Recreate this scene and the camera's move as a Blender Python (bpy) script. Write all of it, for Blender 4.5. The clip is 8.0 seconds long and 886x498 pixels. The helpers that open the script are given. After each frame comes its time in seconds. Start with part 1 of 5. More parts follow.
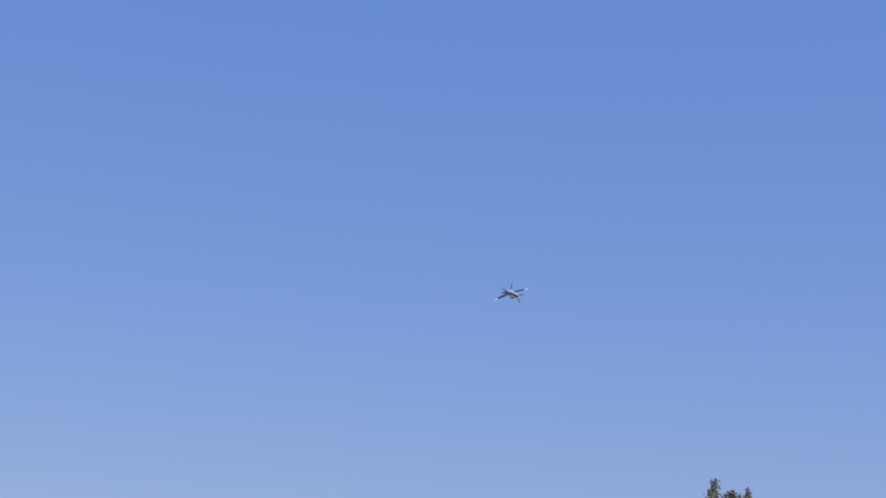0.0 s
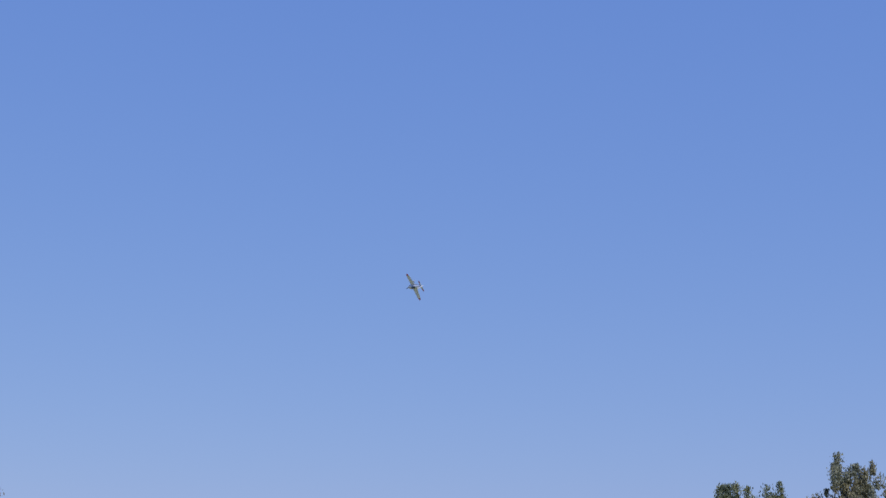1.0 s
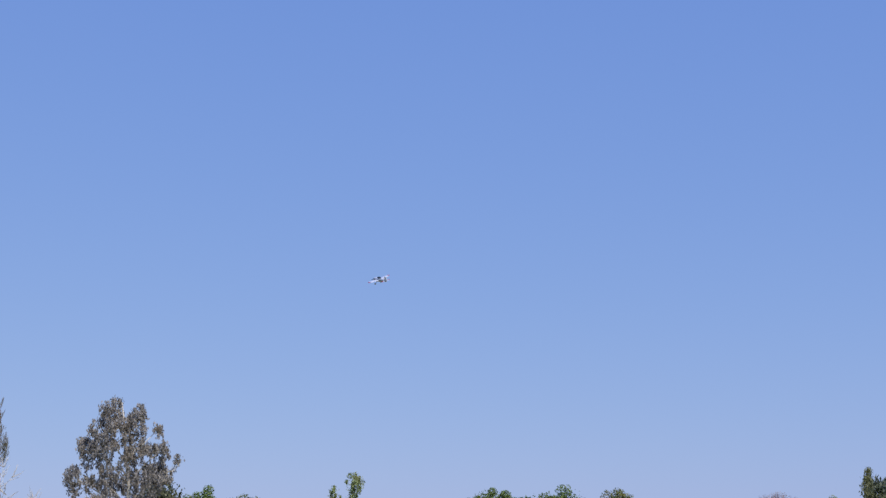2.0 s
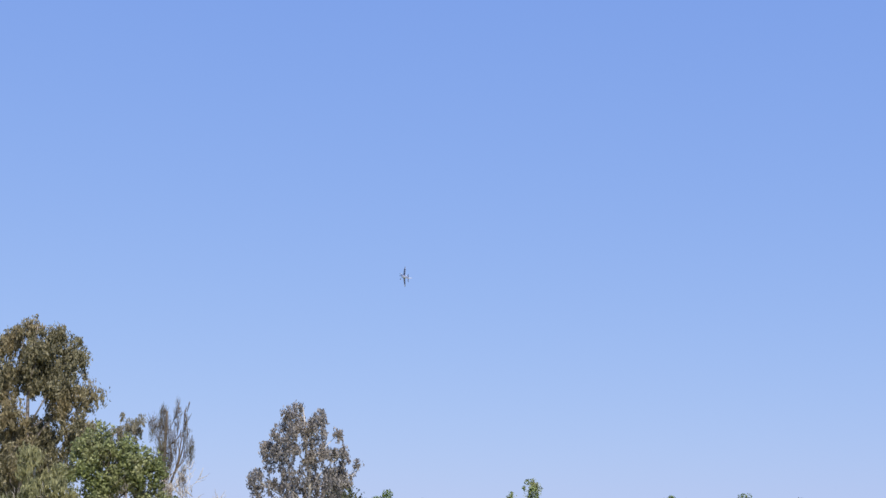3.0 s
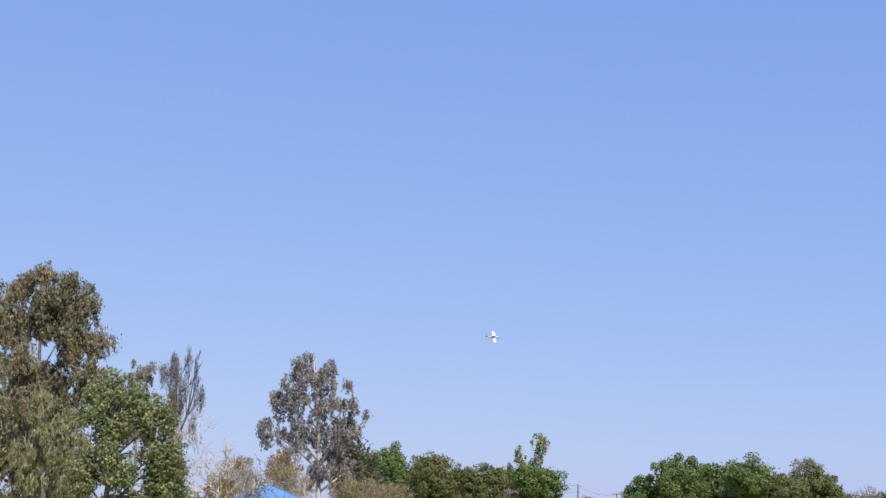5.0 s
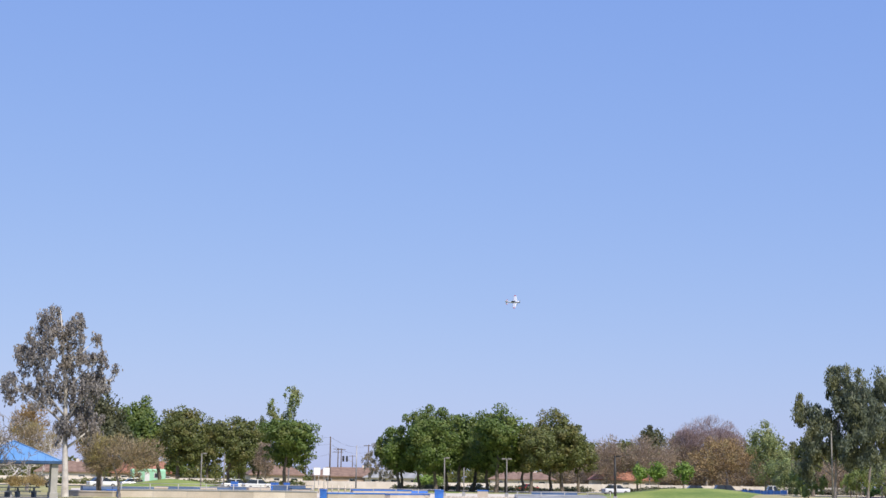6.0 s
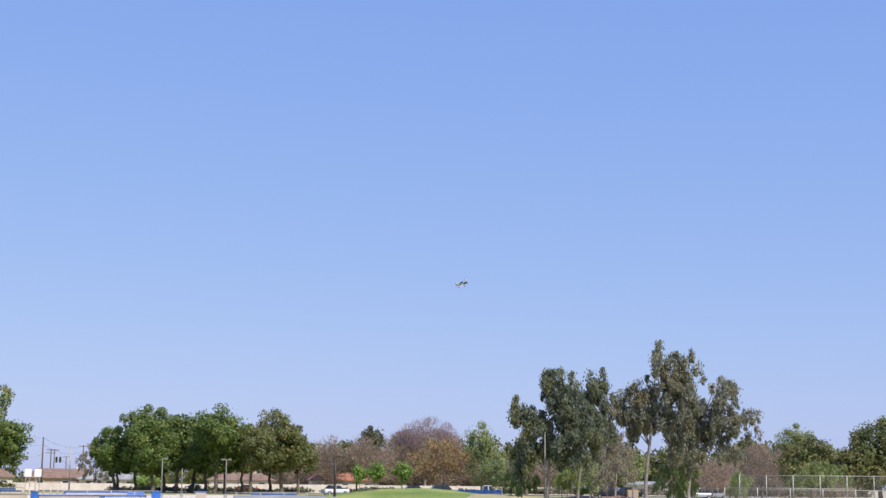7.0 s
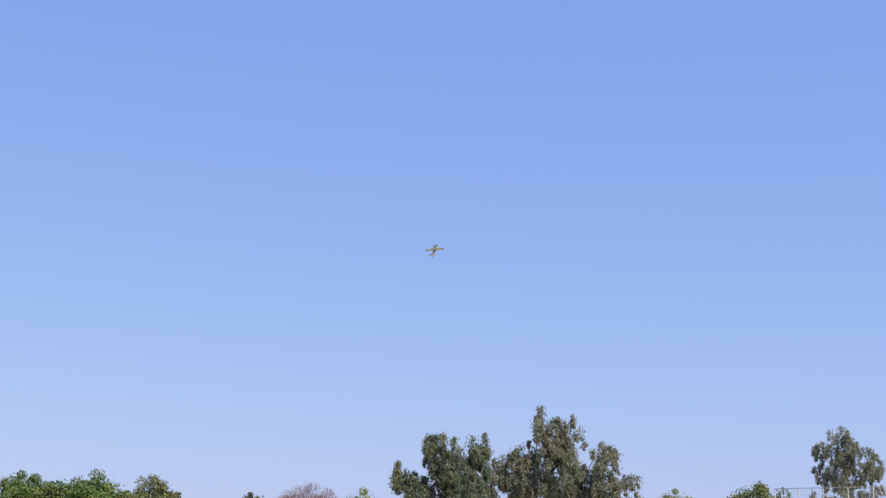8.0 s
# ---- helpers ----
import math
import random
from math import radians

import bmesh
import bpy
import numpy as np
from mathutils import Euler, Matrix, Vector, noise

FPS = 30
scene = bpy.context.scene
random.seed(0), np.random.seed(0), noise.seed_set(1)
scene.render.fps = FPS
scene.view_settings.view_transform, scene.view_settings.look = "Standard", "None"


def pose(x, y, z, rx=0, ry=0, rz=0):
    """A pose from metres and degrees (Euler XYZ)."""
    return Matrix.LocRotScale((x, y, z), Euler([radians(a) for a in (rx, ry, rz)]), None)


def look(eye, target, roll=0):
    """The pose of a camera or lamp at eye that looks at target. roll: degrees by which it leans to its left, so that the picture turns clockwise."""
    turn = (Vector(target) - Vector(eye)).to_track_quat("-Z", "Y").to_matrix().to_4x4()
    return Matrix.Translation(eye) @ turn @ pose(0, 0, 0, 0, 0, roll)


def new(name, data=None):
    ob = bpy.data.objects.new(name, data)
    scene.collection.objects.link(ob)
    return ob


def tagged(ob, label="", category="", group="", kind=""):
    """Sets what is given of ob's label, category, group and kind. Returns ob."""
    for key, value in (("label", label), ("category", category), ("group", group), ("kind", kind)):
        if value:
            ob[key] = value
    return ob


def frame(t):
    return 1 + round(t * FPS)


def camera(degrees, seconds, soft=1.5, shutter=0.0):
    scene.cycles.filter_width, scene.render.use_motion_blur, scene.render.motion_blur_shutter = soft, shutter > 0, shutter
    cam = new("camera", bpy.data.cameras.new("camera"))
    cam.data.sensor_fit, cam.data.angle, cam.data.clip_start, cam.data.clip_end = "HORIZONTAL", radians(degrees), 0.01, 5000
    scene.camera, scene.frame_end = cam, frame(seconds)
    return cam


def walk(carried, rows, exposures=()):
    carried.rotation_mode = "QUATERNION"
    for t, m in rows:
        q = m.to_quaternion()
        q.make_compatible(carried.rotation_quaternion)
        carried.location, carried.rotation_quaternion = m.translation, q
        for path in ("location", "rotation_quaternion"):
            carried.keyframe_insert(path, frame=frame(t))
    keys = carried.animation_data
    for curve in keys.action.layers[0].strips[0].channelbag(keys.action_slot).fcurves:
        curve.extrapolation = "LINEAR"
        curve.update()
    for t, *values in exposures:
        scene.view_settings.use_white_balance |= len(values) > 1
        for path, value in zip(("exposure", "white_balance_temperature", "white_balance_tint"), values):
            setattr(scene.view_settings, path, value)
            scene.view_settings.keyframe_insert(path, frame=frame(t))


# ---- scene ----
# A handheld camera that stands still on the lawn and pans after the model aeroplane.
cam = camera(33.0, 8.0, soft=1.5)
EYE = 1.6
ROWS = [
    (0, -2.22, 14.26, 0.75),
    (0.1, -1.59, 14.19, 0.70),
    (0.2, -1.50, 14.09, 0.65),
    (0.3, -1.19, 13.76, 0.60),
    (0.4, -0.88, 13.56, 0.55),
    (0.5, -0.44, 13.44, 0.50),
    (0.6, -0.04, 13.40, 0.42),
    (0.7, 0.56, 13.35, 0.34),
    (0.8, 1.09, 13.39, 0.26),
    (0.9, 1.75, 13.42, 0.18),
    (1, 2.17, 13.46, 0.10),
    (1.1, 2.78, 13.49, -0.01),
    (1.2, 3.71, 13.45, -0.12),
    (1.5, 5.51, 13.16, -0.33),
    (1.8, 7.25, 12.48, -0.39),
    (2.05, 8.77, 11.98, -0.33),
    (2.3, 10.44, 11.87, -0.18),
    (2.4, 11.24, 11.94, -0.19),
    (2.5, 11.83, 11.97, -0.14),
    (2.6, 12.58, 12.07, -0.02),
    (2.7, 13.33, 12.15, 0.13),
    (2.8, 14.00, 12.40, 0.32),
    (2.9, 14.77, 12.35, 0.52),
    (3, 15.45, 12.23, 0.74),
    (3.1, 16.14, 12.33, 0.93),
    (3.2, 16.69, 12.44, 1.12),
    (3.3, 17.37, 12.49, 1.29),
    (3.4, 17.89, 12.43, 1.44),
    (3.5, 18.27, 12.42, 1.56),
    (3.7, 19.31, 12.21, 1.72),
    (3.9, 19.48, 11.77, 1.84),
    (4, 19.12, 11.59, 1.91),
    (4.1, 18.78, 11.52, 2.01),
    (4.2, 18.02, 11.60, 2.11),
    (4.5, 16.92, 11.41, 2.19),
    (4.8, 16.39, 10.89, 2.05),
    (5.1, 15.51, 10.17, 1.76),
    (5.3, 14.29, 9.64, 1.51),
    (5.4, 13.37, 9.46, 1.40),
    (5.5, 12.41, 9.18, 1.29),
    (5.6, 11.46, 9.03, 1.16),
    (5.7, 10.22, 9.02, 1.03),
    (5.8, 9.12, 8.92, 0.93),
    (5.9, 7.83, 8.90, 0.88),
    (6, 6.34, 8.87, 0.85),
    (6.1, 4.77, 8.85, 0.89),
    (6.2, 3.45, 8.91, 0.96),
    (6.3, 2.15, 8.86, 1.04),
    (6.4, 0.91, 8.57, 1.08),
    (6.5, -0.02, 8.49, 1.09),
    (6.6, -1.04, 8.64, 1.02),
    (6.7, -1.86, 8.77, 0.90),
    (6.8, -2.72, 8.88, 0.77),
    (6.9, -3.39, 8.99, 0.66),
    (7, -4.28, 9.02, 0.57),
    (7.1, -4.86, 9.02, 0.55),
    (7.2, -5.29, 9.04, 0.57),
    (7.3, -5.70, 9.42, 0.61),
    (7.4, -6.22, 9.72, 0.65),
    (7.5, -6.76, 10.08, 0.65),
    (7.6, -7.35, 10.43, 0.64),
    (7.7, -7.91, 10.77, 0.57),
    (7.8, -8.33, 11.08, 0.49),
    (7.9, -8.58, 11.34, 0.38),
    (8, -8.79, 11.54, 0.27),
]
EXPOSURE = [(0.0, -0.42, 6000, 10), (1.2, -0.43, 5950, 10), (2.5, -0.2, 6350, 10), (2.7, -0.18, 6360, 10), (3.0, 0.02, 6480, 10), (3.5, 0.03, 6480, 10), (4.2, 0.02, 6480, 10), (5.5, 0.03, 6550, 10), (6.5, 0.04, 6600, 10), (7.0, 0.06, 6620, 10), (8.0, 0.07, 6650, 10)]
walk(cam, [(t, pose(0, 0, EYE) @ pose(0, 0, 0, 90 + pitch, 0, yaw) @ pose(0, 0, 0, 0, 0, lean)) for t, yaw, pitch, lean in ROWS], EXPOSURE)

# ---- world and sun ----
SUN_UP, SUN_TURN = 50.0, 140.0      # height over the horizon; heading, clockwise from straight ahead (+y)
world = bpy.data.worlds.new("sky")
scene.world = world
world.use_nodes = True
wn = world.node_tree
sky = wn.nodes.new("ShaderNodeTexSky")
sky.sky_type, sky.sun_disc = "NISHITA", False
sky.sun_elevation, sky.sun_rotation = radians(SUN_UP), radians(SUN_TURN)
sky.altitude, sky.air_density, sky.dust_density, sky.ozone_density = 60, 1.0, 0.6, 2.0
# hazy spring air: the sky's colour falls off more gently towards the horizon than in clean air
split, join = wn.nodes.new("ShaderNodeSeparateColor"), wn.nodes.new("ShaderNodeCombineColor")
wn.links.new(sky.outputs[0], split.inputs[0])
for channel, (gain, fall) in enumerate(((1.45, 0.565), (2.07, 0.44), (5.28, 0.165))):
    power, scaled = wn.nodes.new("ShaderNodeMath"), wn.nodes.new("ShaderNodeMath")
    power.operation, scaled.operation = "POWER", "MULTIPLY"
    power.inputs[1].default_value, scaled.inputs[1].default_value = fall, gain
    wn.links.new(split.outputs[channel], power.inputs[0])
    wn.links.new(power.outputs[0], scaled.inputs[0])
    wn.links.new(scaled.outputs[0], join.inputs[channel])
wn.links.new(join.outputs[0], wn.nodes["Background"].inputs[0])
wn.nodes["Background"].inputs[1].default_value = 0.12
sun = new("sun", bpy.data.lights.new("sun", "SUN"))
sun.data.energy, sun.data.angle, sun.data.color = 4.6, radians(0.53), (1.0, 0.93, 0.83)
away = Vector((math.sin(radians(SUN_TURN)) * math.cos(radians(SUN_UP)), math.cos(radians(SUN_TURN)) * math.cos(radians(SUN_UP)), math.sin(radians(SUN_UP))))
sun.matrix_world = look(away * 300, (0, 0, 0))


# ---- materials ----
def surface(name, a, b, scale=1.0, rough=0.8, metal=0.0, bump=0.2, fine=12.0, pieces=False):
    """Two colours mixed by a broad and a fine noise, with a fine relief; pieces: each piece also takes its own tone."""
    m = bpy.data.materials.new(name)
    m.use_nodes = True
    nt = m.node_tree
    p = nt.nodes["Principled BSDF"]
    co = nt.nodes.new("ShaderNodeTexCoord")
    n1, n2 = nt.nodes.new("ShaderNodeTexNoise"), nt.nodes.new("ShaderNodeTexNoise")
    n1.inputs["Scale"].default_value, n1.inputs["Detail"].default_value = scale, 5
    n2.inputs["Scale"].default_value, n2.inputs["Detail"].default_value = scale * fine, 4
    add = nt.nodes.new("ShaderNodeMath")
    add.operation = "MULTIPLY_ADD"
    add.inputs[1].default_value = 0.45
    ramp = nt.nodes.new("ShaderNodeValToRGB")
    ramp.color_ramp.elements[0].position, ramp.color_ramp.elements[1].position = 0.5, 0.95
    ramp.color_ramp.elements[0].color, ramp.color_ramp.elements[1].color = (*a, 1), (*b, 1)
    for n in (n1, n2):
        nt.links.new(co.outputs["Object"], n.inputs["Vector"])
    nt.links.new(n2.outputs["Fac"], add.inputs[0])
    nt.links.new(n1.outputs["Fac"], add.inputs[2])
    nt.links.new(add.outputs[0], ramp.inputs[0])
    col = ramp.outputs[0]
    if pieces:
        info, hsv, mr = nt.nodes.new("ShaderNodeObjectInfo"), nt.nodes.new("ShaderNodeHueSaturation"), nt.nodes.new("ShaderNodeMapRange")
        mr.inputs["To Min"].default_value, mr.inputs["To Max"].default_value = 0.85, 1.12
        nt.links.new(info.outputs["Random"], mr.inputs["Value"])
        nt.links.new(mr.outputs[0], hsv.inputs["Value"])
        nt.links.new(col, hsv.inputs["Color"])
        col = hsv.outputs[0]
    nt.links.new(col, p.inputs["Base Color"])
    p.inputs["Roughness"].default_value, p.inputs["Metallic"].default_value = rough, metal
    if bump:
        bp = nt.nodes.new("ShaderNodeBump")
        bp.inputs["Strength"].default_value, bp.inputs["Distance"].default_value = bump, 0.05
        nt.links.new(n2.outputs["Fac"], bp.inputs["Height"])
        nt.links.new(bp.outputs[0], p.inputs["Normal"])
    return m


def foliage(name, dark, light, tint, through_light=0.3, rough=0.55):
    """Leaves: every leaf has its own tone, with patches of another tint through the crown."""
    dark, light, tint = [tuple(1.55 * c for c in v) for v in (dark, light, tint)]
    m = bpy.data.materials.new(name)
    m.use_nodes = True
    nt = m.node_tree
    p = nt.nodes["Principled BSDF"]
    geo = nt.nodes.new("ShaderNodeNewGeometry")
    ramp = nt.nodes.new("ShaderNodeValToRGB")
    ramp.color_ramp.elements[0].color, ramp.color_ramp.elements[1].color = (*dark, 1), (*light, 1)
    nt.links.new(geo.outputs["Random Per Island"], ramp.inputs[0])
    co, n1, mr = nt.nodes.new("ShaderNodeTexCoord"), nt.nodes.new("ShaderNodeTexNoise"), nt.nodes.new("ShaderNodeMapRange")
    n1.inputs["Scale"].default_value, n1.inputs["Detail"].default_value = 0.45, 3
    mr.inputs["From Min"].default_value, mr.inputs["From Max"].default_value = 0.48, 0.66
    mr.inputs["To Max"].default_value = 0.8
    nt.links.new(co.outputs["Object"], n1.inputs["Vector"])
    nt.links.new(n1.outputs["Fac"], mr.inputs["Value"])
    mix = nt.nodes.new("ShaderNodeMix")
    mix.data_type = "RGBA"
    mix.inputs[7].default_value = (*tint, 1)
    nt.links.new(mr.outputs[0], mix.inputs[0])
    nt.links.new(ramp.outputs[0], mix.inputs[6])
    nt.links.new(mix.outputs[2], p.inputs["Base Color"])
    p.inputs["Roughness"].default_value = rough
    tr, sh = nt.nodes.new("ShaderNodeBsdfTranslucent"), nt.nodes.new("ShaderNodeMixShader")
    nt.links.new(mix.outputs[2], tr.inputs["Color"])
    sh.inputs[0].default_value = through_light
    nt.links.new(p.outputs[0], sh.inputs[1])
    nt.links.new(tr.outputs[0], sh.inputs[2])
    nt.links.new(sh.outputs[0], nt.nodes["Material Output"].inputs["Surface"])
    return m


BARK = surface("bark_brown", (0.09, 0.07, 0.055), (0.2, 0.165, 0.13), 3, 0.9, bump=0.6)
BARK_PALE = surface("bark_pale", (0.4, 0.36, 0.32), (0.7, 0.66, 0.6), 2, 0.85, bump=0.4)
BARK_GREY = surface("bark_grey", (0.17, 0.15, 0.14), (0.34, 0.3, 0.28), 3, 0.9, bump=0.5)
LEAF = {
    "ficus": foliage("leaf_deep_green", (0.05, 0.082, 0.02), (0.11, 0.158, 0.034), (0.125, 0.142, 0.033)),
    "ficus_olive": foliage("leaf_olive", (0.062, 0.076, 0.024), (0.128, 0.146, 0.042), (0.16, 0.136, 0.046)),
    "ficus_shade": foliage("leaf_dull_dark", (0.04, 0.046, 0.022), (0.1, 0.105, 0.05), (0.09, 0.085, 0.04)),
    "euc_dark": foliage("leaf_gum_dark", (0.056, 0.07, 0.047), (0.128, 0.148, 0.098), (0.135, 0.134, 0.055)),
    "euc_tall": foliage("leaf_gum_olive", (0.08, 0.088, 0.062), (0.2, 0.202, 0.145), (0.2, 0.17, 0.095)),
    "euc_grey": foliage("leaf_gum_grey", (0.08, 0.075, 0.072), (0.265, 0.245, 0.232), (0.205, 0.175, 0.145)),
    # first tone set low so that leaf colour carries the crown's deep shade
    "euc_big": foliage("leaf_gum_brown", (0.052, 0.053, 0.031), (0.228, 0.203, 0.12), (0.222, 0.18, 0.1)),
    "leafy": foliage("leaf_fresh_green", (0.042, 0.056, 0.022), (0.225, 0.25, 0.096), (0.2, 0.19, 0.1)),
    "young": foliage("leaf_bright_green", (0.08, 0.135, 0.025), (0.18, 0.26, 0.05), (0.15, 0.2, 0.045)),
    "weeping": foliage("leaf_willow", (0.085, 0.115, 0.038), (0.21, 0.255, 0.085), (0.19, 0.205, 0.075)),
    "weeping_olive": foliage("leaf_hanging_olive", (0.07, 0.075, 0.036), (0.26, 0.255, 0.13), (0.23, 0.215, 0.1)),
    "pale": foliage("leaf_pale_green", (0.09, 0.115, 0.045), (0.24, 0.28, 0.105), (0.2, 0.2, 0.08)),
    "grey_olive": foliage("leaf_grey_olive", (0.12, 0.115, 0.08), (0.25, 0.225, 0.155), (0.2, 0.165, 0.115)),
    "brown": foliage("twigs_brown", (0.145, 0.11, 0.084), (0.29, 0.225, 0.17), (0.24, 0.185, 0.115)),
    "rust": foliage("leaf_rust", (0.15, 0.1, 0.046), (0.29, 0.2, 0.096), (0.255, 0.2, 0.09)),
    "purple": foliage("twigs_mauve", (0.165, 0.122, 0.116), (0.3, 0.23, 0.22), (0.25, 0.19, 0.175)),
    "dormant": foliage("twigs_olive", (0.13, 0.1, 0.06), (0.28, 0.22, 0.135), (0.25, 0.215, 0.06)),
    "dry_bush": foliage("leaf_straw", (0.2, 0.14, 0.06), (0.42, 0.33, 0.16), (0.34, 0.28, 0.14)),
}
LEAF["poplar"] = foliage("twigs_grey_brown", (0.07, 0.058, 0.048), (0.19, 0.165, 0.135), (0.15, 0.15, 0.09))
LEAF["sapling_pale"], LEAF["hedge"] = LEAF["pale"], LEAF["young"]
# green and tan mottling; its wide contrast also stands in for shadow bands
GRASS = surface("dry_lawn", (0.13, 0.165, 0.035), (0.53, 0.46, 0.21), 0.1, 0.95, bump=0.5, fine=30)
GREEN_GRASS = surface("watered_lawn", (0.11, 0.18, 0.028), (0.33, 0.36, 0.09), 0.15, 0.95, bump=0.5, fine=20)
DRY_BANK = surface("dry_bank", (0.25, 0.24, 0.08), (0.5, 0.42, 0.26), 0.3, 0.95, bump=0.5, fine=20)
SAND = surface("pale_sand", (0.52, 0.45, 0.35), (0.76, 0.68, 0.56), 0.5, 0.95, bump=0.4, fine=15)
CONCRETE = surface("concrete_warm", (0.48, 0.41, 0.33), (0.64, 0.56, 0.47), 0.6, 0.85, bump=0.2, pieces=True)
GREY_CONCRETE = surface("concrete_grey", (0.22, 0.225, 0.23), (0.38, 0.38, 0.375), 0.5, 0.8, bump=0.2)
ASPHALT = surface("asphalt", (0.05, 0.05, 0.052), (0.1, 0.1, 0.1), 0.3, 0.9, bump=0.3, fine=25)
MULCH = surface("red_mulch", (0.14, 0.075, 0.05), (0.3, 0.18, 0.13), 1.5, 0.95, bump=0.6)
BLUE = surface("blue_paint", (0.02, 0.11, 0.42), (0.05, 0.2, 0.62), 1.2, 0.55, bump=0.1)
DEEP_BLUE = surface("faded_blue_paint", (0.012, 0.04, 0.11), (0.045, 0.1, 0.2), 0.9, 0.6, bump=0.1)
ROOF_BLUE = surface("blue_roof_sheet", (0.1, 0.25, 0.5), (0.16, 0.34, 0.6), 0.8, 0.6, bump=0.05)
WHITE = surface("white_paint", (0.7, 0.69, 0.66), (0.82, 0.81, 0.79), 1.0, 0.6, bump=0.05)
CREAM = surface("cream_render", (0.64, 0.56, 0.48), (0.8, 0.72, 0.64), 0.5, 0.9, bump=0.15)
MINT = surface("mint_paint", (0.3, 0.62, 0.4), (0.4, 0.72, 0.5), 0.6, 0.8, bump=0.05)
TAN = surface("tan_render", (0.36, 0.27, 0.2), (0.5, 0.4, 0.32), 0.6, 0.9, bump=0.15)
ROOF_BROWN = surface("brown_shingle", (0.16, 0.1, 0.075), (0.3, 0.2, 0.15), 1.0, 0.9, bump=0.4)
ROOF_RED = surface("red_tile", (0.3, 0.12, 0.08), (0.45, 0.22, 0.15), 1.0, 0.9, bump=0.4)
POST_GREY = surface("stucco_grey", (0.33, 0.32, 0.3), (0.46, 0.44, 0.41), 1.5, 0.9, bump=0.2)
STEEL = surface("galvanised_steel", (0.33, 0.32, 0.3), (0.48, 0.46, 0.43), 3, 0.5, 0.4, bump=0.05)
DARK_STEEL = surface("dark_steel", (0.02, 0.018, 0.016), (0.05, 0.045, 0.04), 3, 0.5, 0.3, bump=0.05)
WOOD = surface("pole_wood", (0.07, 0.05, 0.04), (0.15, 0.11, 0.085), 2, 0.9, bump=0.4)
PLAY_GREEN = surface("green_steel", (0.015, 0.13, 0.085), (0.03, 0.22, 0.14), 2, 0.5, bump=0.05)
GLASS = surface("dark_glass", (0.02, 0.025, 0.03), (0.04, 0.05, 0.06), 1, 0.12, bump=0.0)
TYRE = surface("tyre_rubber", (0.015, 0.015, 0.015), (0.035, 0.035, 0.035), 4, 0.9, bump=0.1)
PAINT = {
    "white": surface("car_white", (0.7, 0.7, 0.7), (0.8, 0.8, 0.8), 1, 0.25, bump=0.0),
    "silver": surface("car_silver", (0.4, 0.42, 0.44), (0.5, 0.52, 0.54), 1, 0.3, 0.4, bump=0.0),
    "blue": surface("car_blue", (0.03, 0.08, 0.25), (0.05, 0.12, 0.32), 1, 0.25, bump=0.0),
    "black": surface("car_black", (0.012, 0.012, 0.014), (0.025, 0.025, 0.028), 1, 0.2, bump=0.0),
    "red": surface("car_red", (0.35, 0.03, 0.03), (0.42, 0.05, 0.04), 1, 0.25, bump=0.0),
}
AIR_WHITE = surface("film_white", (0.47, 0.505, 0.62), (0.54, 0.575, 0.69), 6, 0.35, bump=0.0)
AIR_RED = surface("film_red", (0.26, 0.014, 0.04), (0.38, 0.03, 0.06), 6, 0.35, bump=0.0)
AIR_NAVY = surface("film_dark", (0.035, 0.03, 0.055), (0.065, 0.055, 0.09), 6, 0.28, bump=0.0)


# ---- building helpers ----
def at(az, d, z=0.0, turn=0.0):
    """The pose at d metres from the spectator, az degrees to the left of straight ahead; its y axis points away from the spectator."""
    return pose(-math.sin(radians(az)) * d, math.cos(radians(az)) * d, z, 0, 0, az + turn)


def link(name, verts, faces, mats, parent=None, label="", index=None, smooth=False):
    me = bpy.data.meshes.new(name)
    me.from_pydata(verts, [], faces)
    for m in mats if isinstance(mats, (list, tuple)) else [mats]:
        me.materials.append(m)
    if index is not None:
        me.polygons.foreach_set("material_index", index)
    if smooth:
        me.polygons.foreach_set("use_smooth", [True] * len(me.polygons))
    me.update()
    ob = new(name, me)
    ob.parent = parent
    return tagged(ob, label)


def part(name, bm, material, parent=None, label="", smooth=False):
    me = bpy.data.meshes.new(name)
    bm.normal_update()
    bm.to_mesh(me)
    bm.free()
    for m in material if isinstance(material, (list, tuple)) else [material]:
        me.materials.append(m)
    if smooth:
        me.polygons.foreach_set("use_smooth", [True] * len(me.polygons))
    ob = new(name, me)
    ob.parent = parent
    return tagged(ob, label)


def thing(name, m, label, category, group="", kind=""):
    ob = new(name)
    ob.matrix_basis = m
    return tagged(ob, label, category, group, kind)


def box(bm, x0, x1, y0, y1, z0, z1, bevel=0.0):
    made = bmesh.ops.create_cube(bm, size=1, matrix=Matrix.Translation(((x0 + x1) / 2, (y0 + y1) / 2, (z0 + z1) / 2)) @ Matrix.Diagonal((x1 - x0, y1 - y0, z1 - z0, 1)))
    if bevel:
        bmesh.ops.bevel(bm, geom=list({e for v in made["verts"] for e in v.link_edges}), offset=bevel, segments=2, affect="EDGES", profile=0.5)
    return bm


def slab(*a, bevel=0.0):
    return box(bmesh.new(), *a, bevel=bevel)


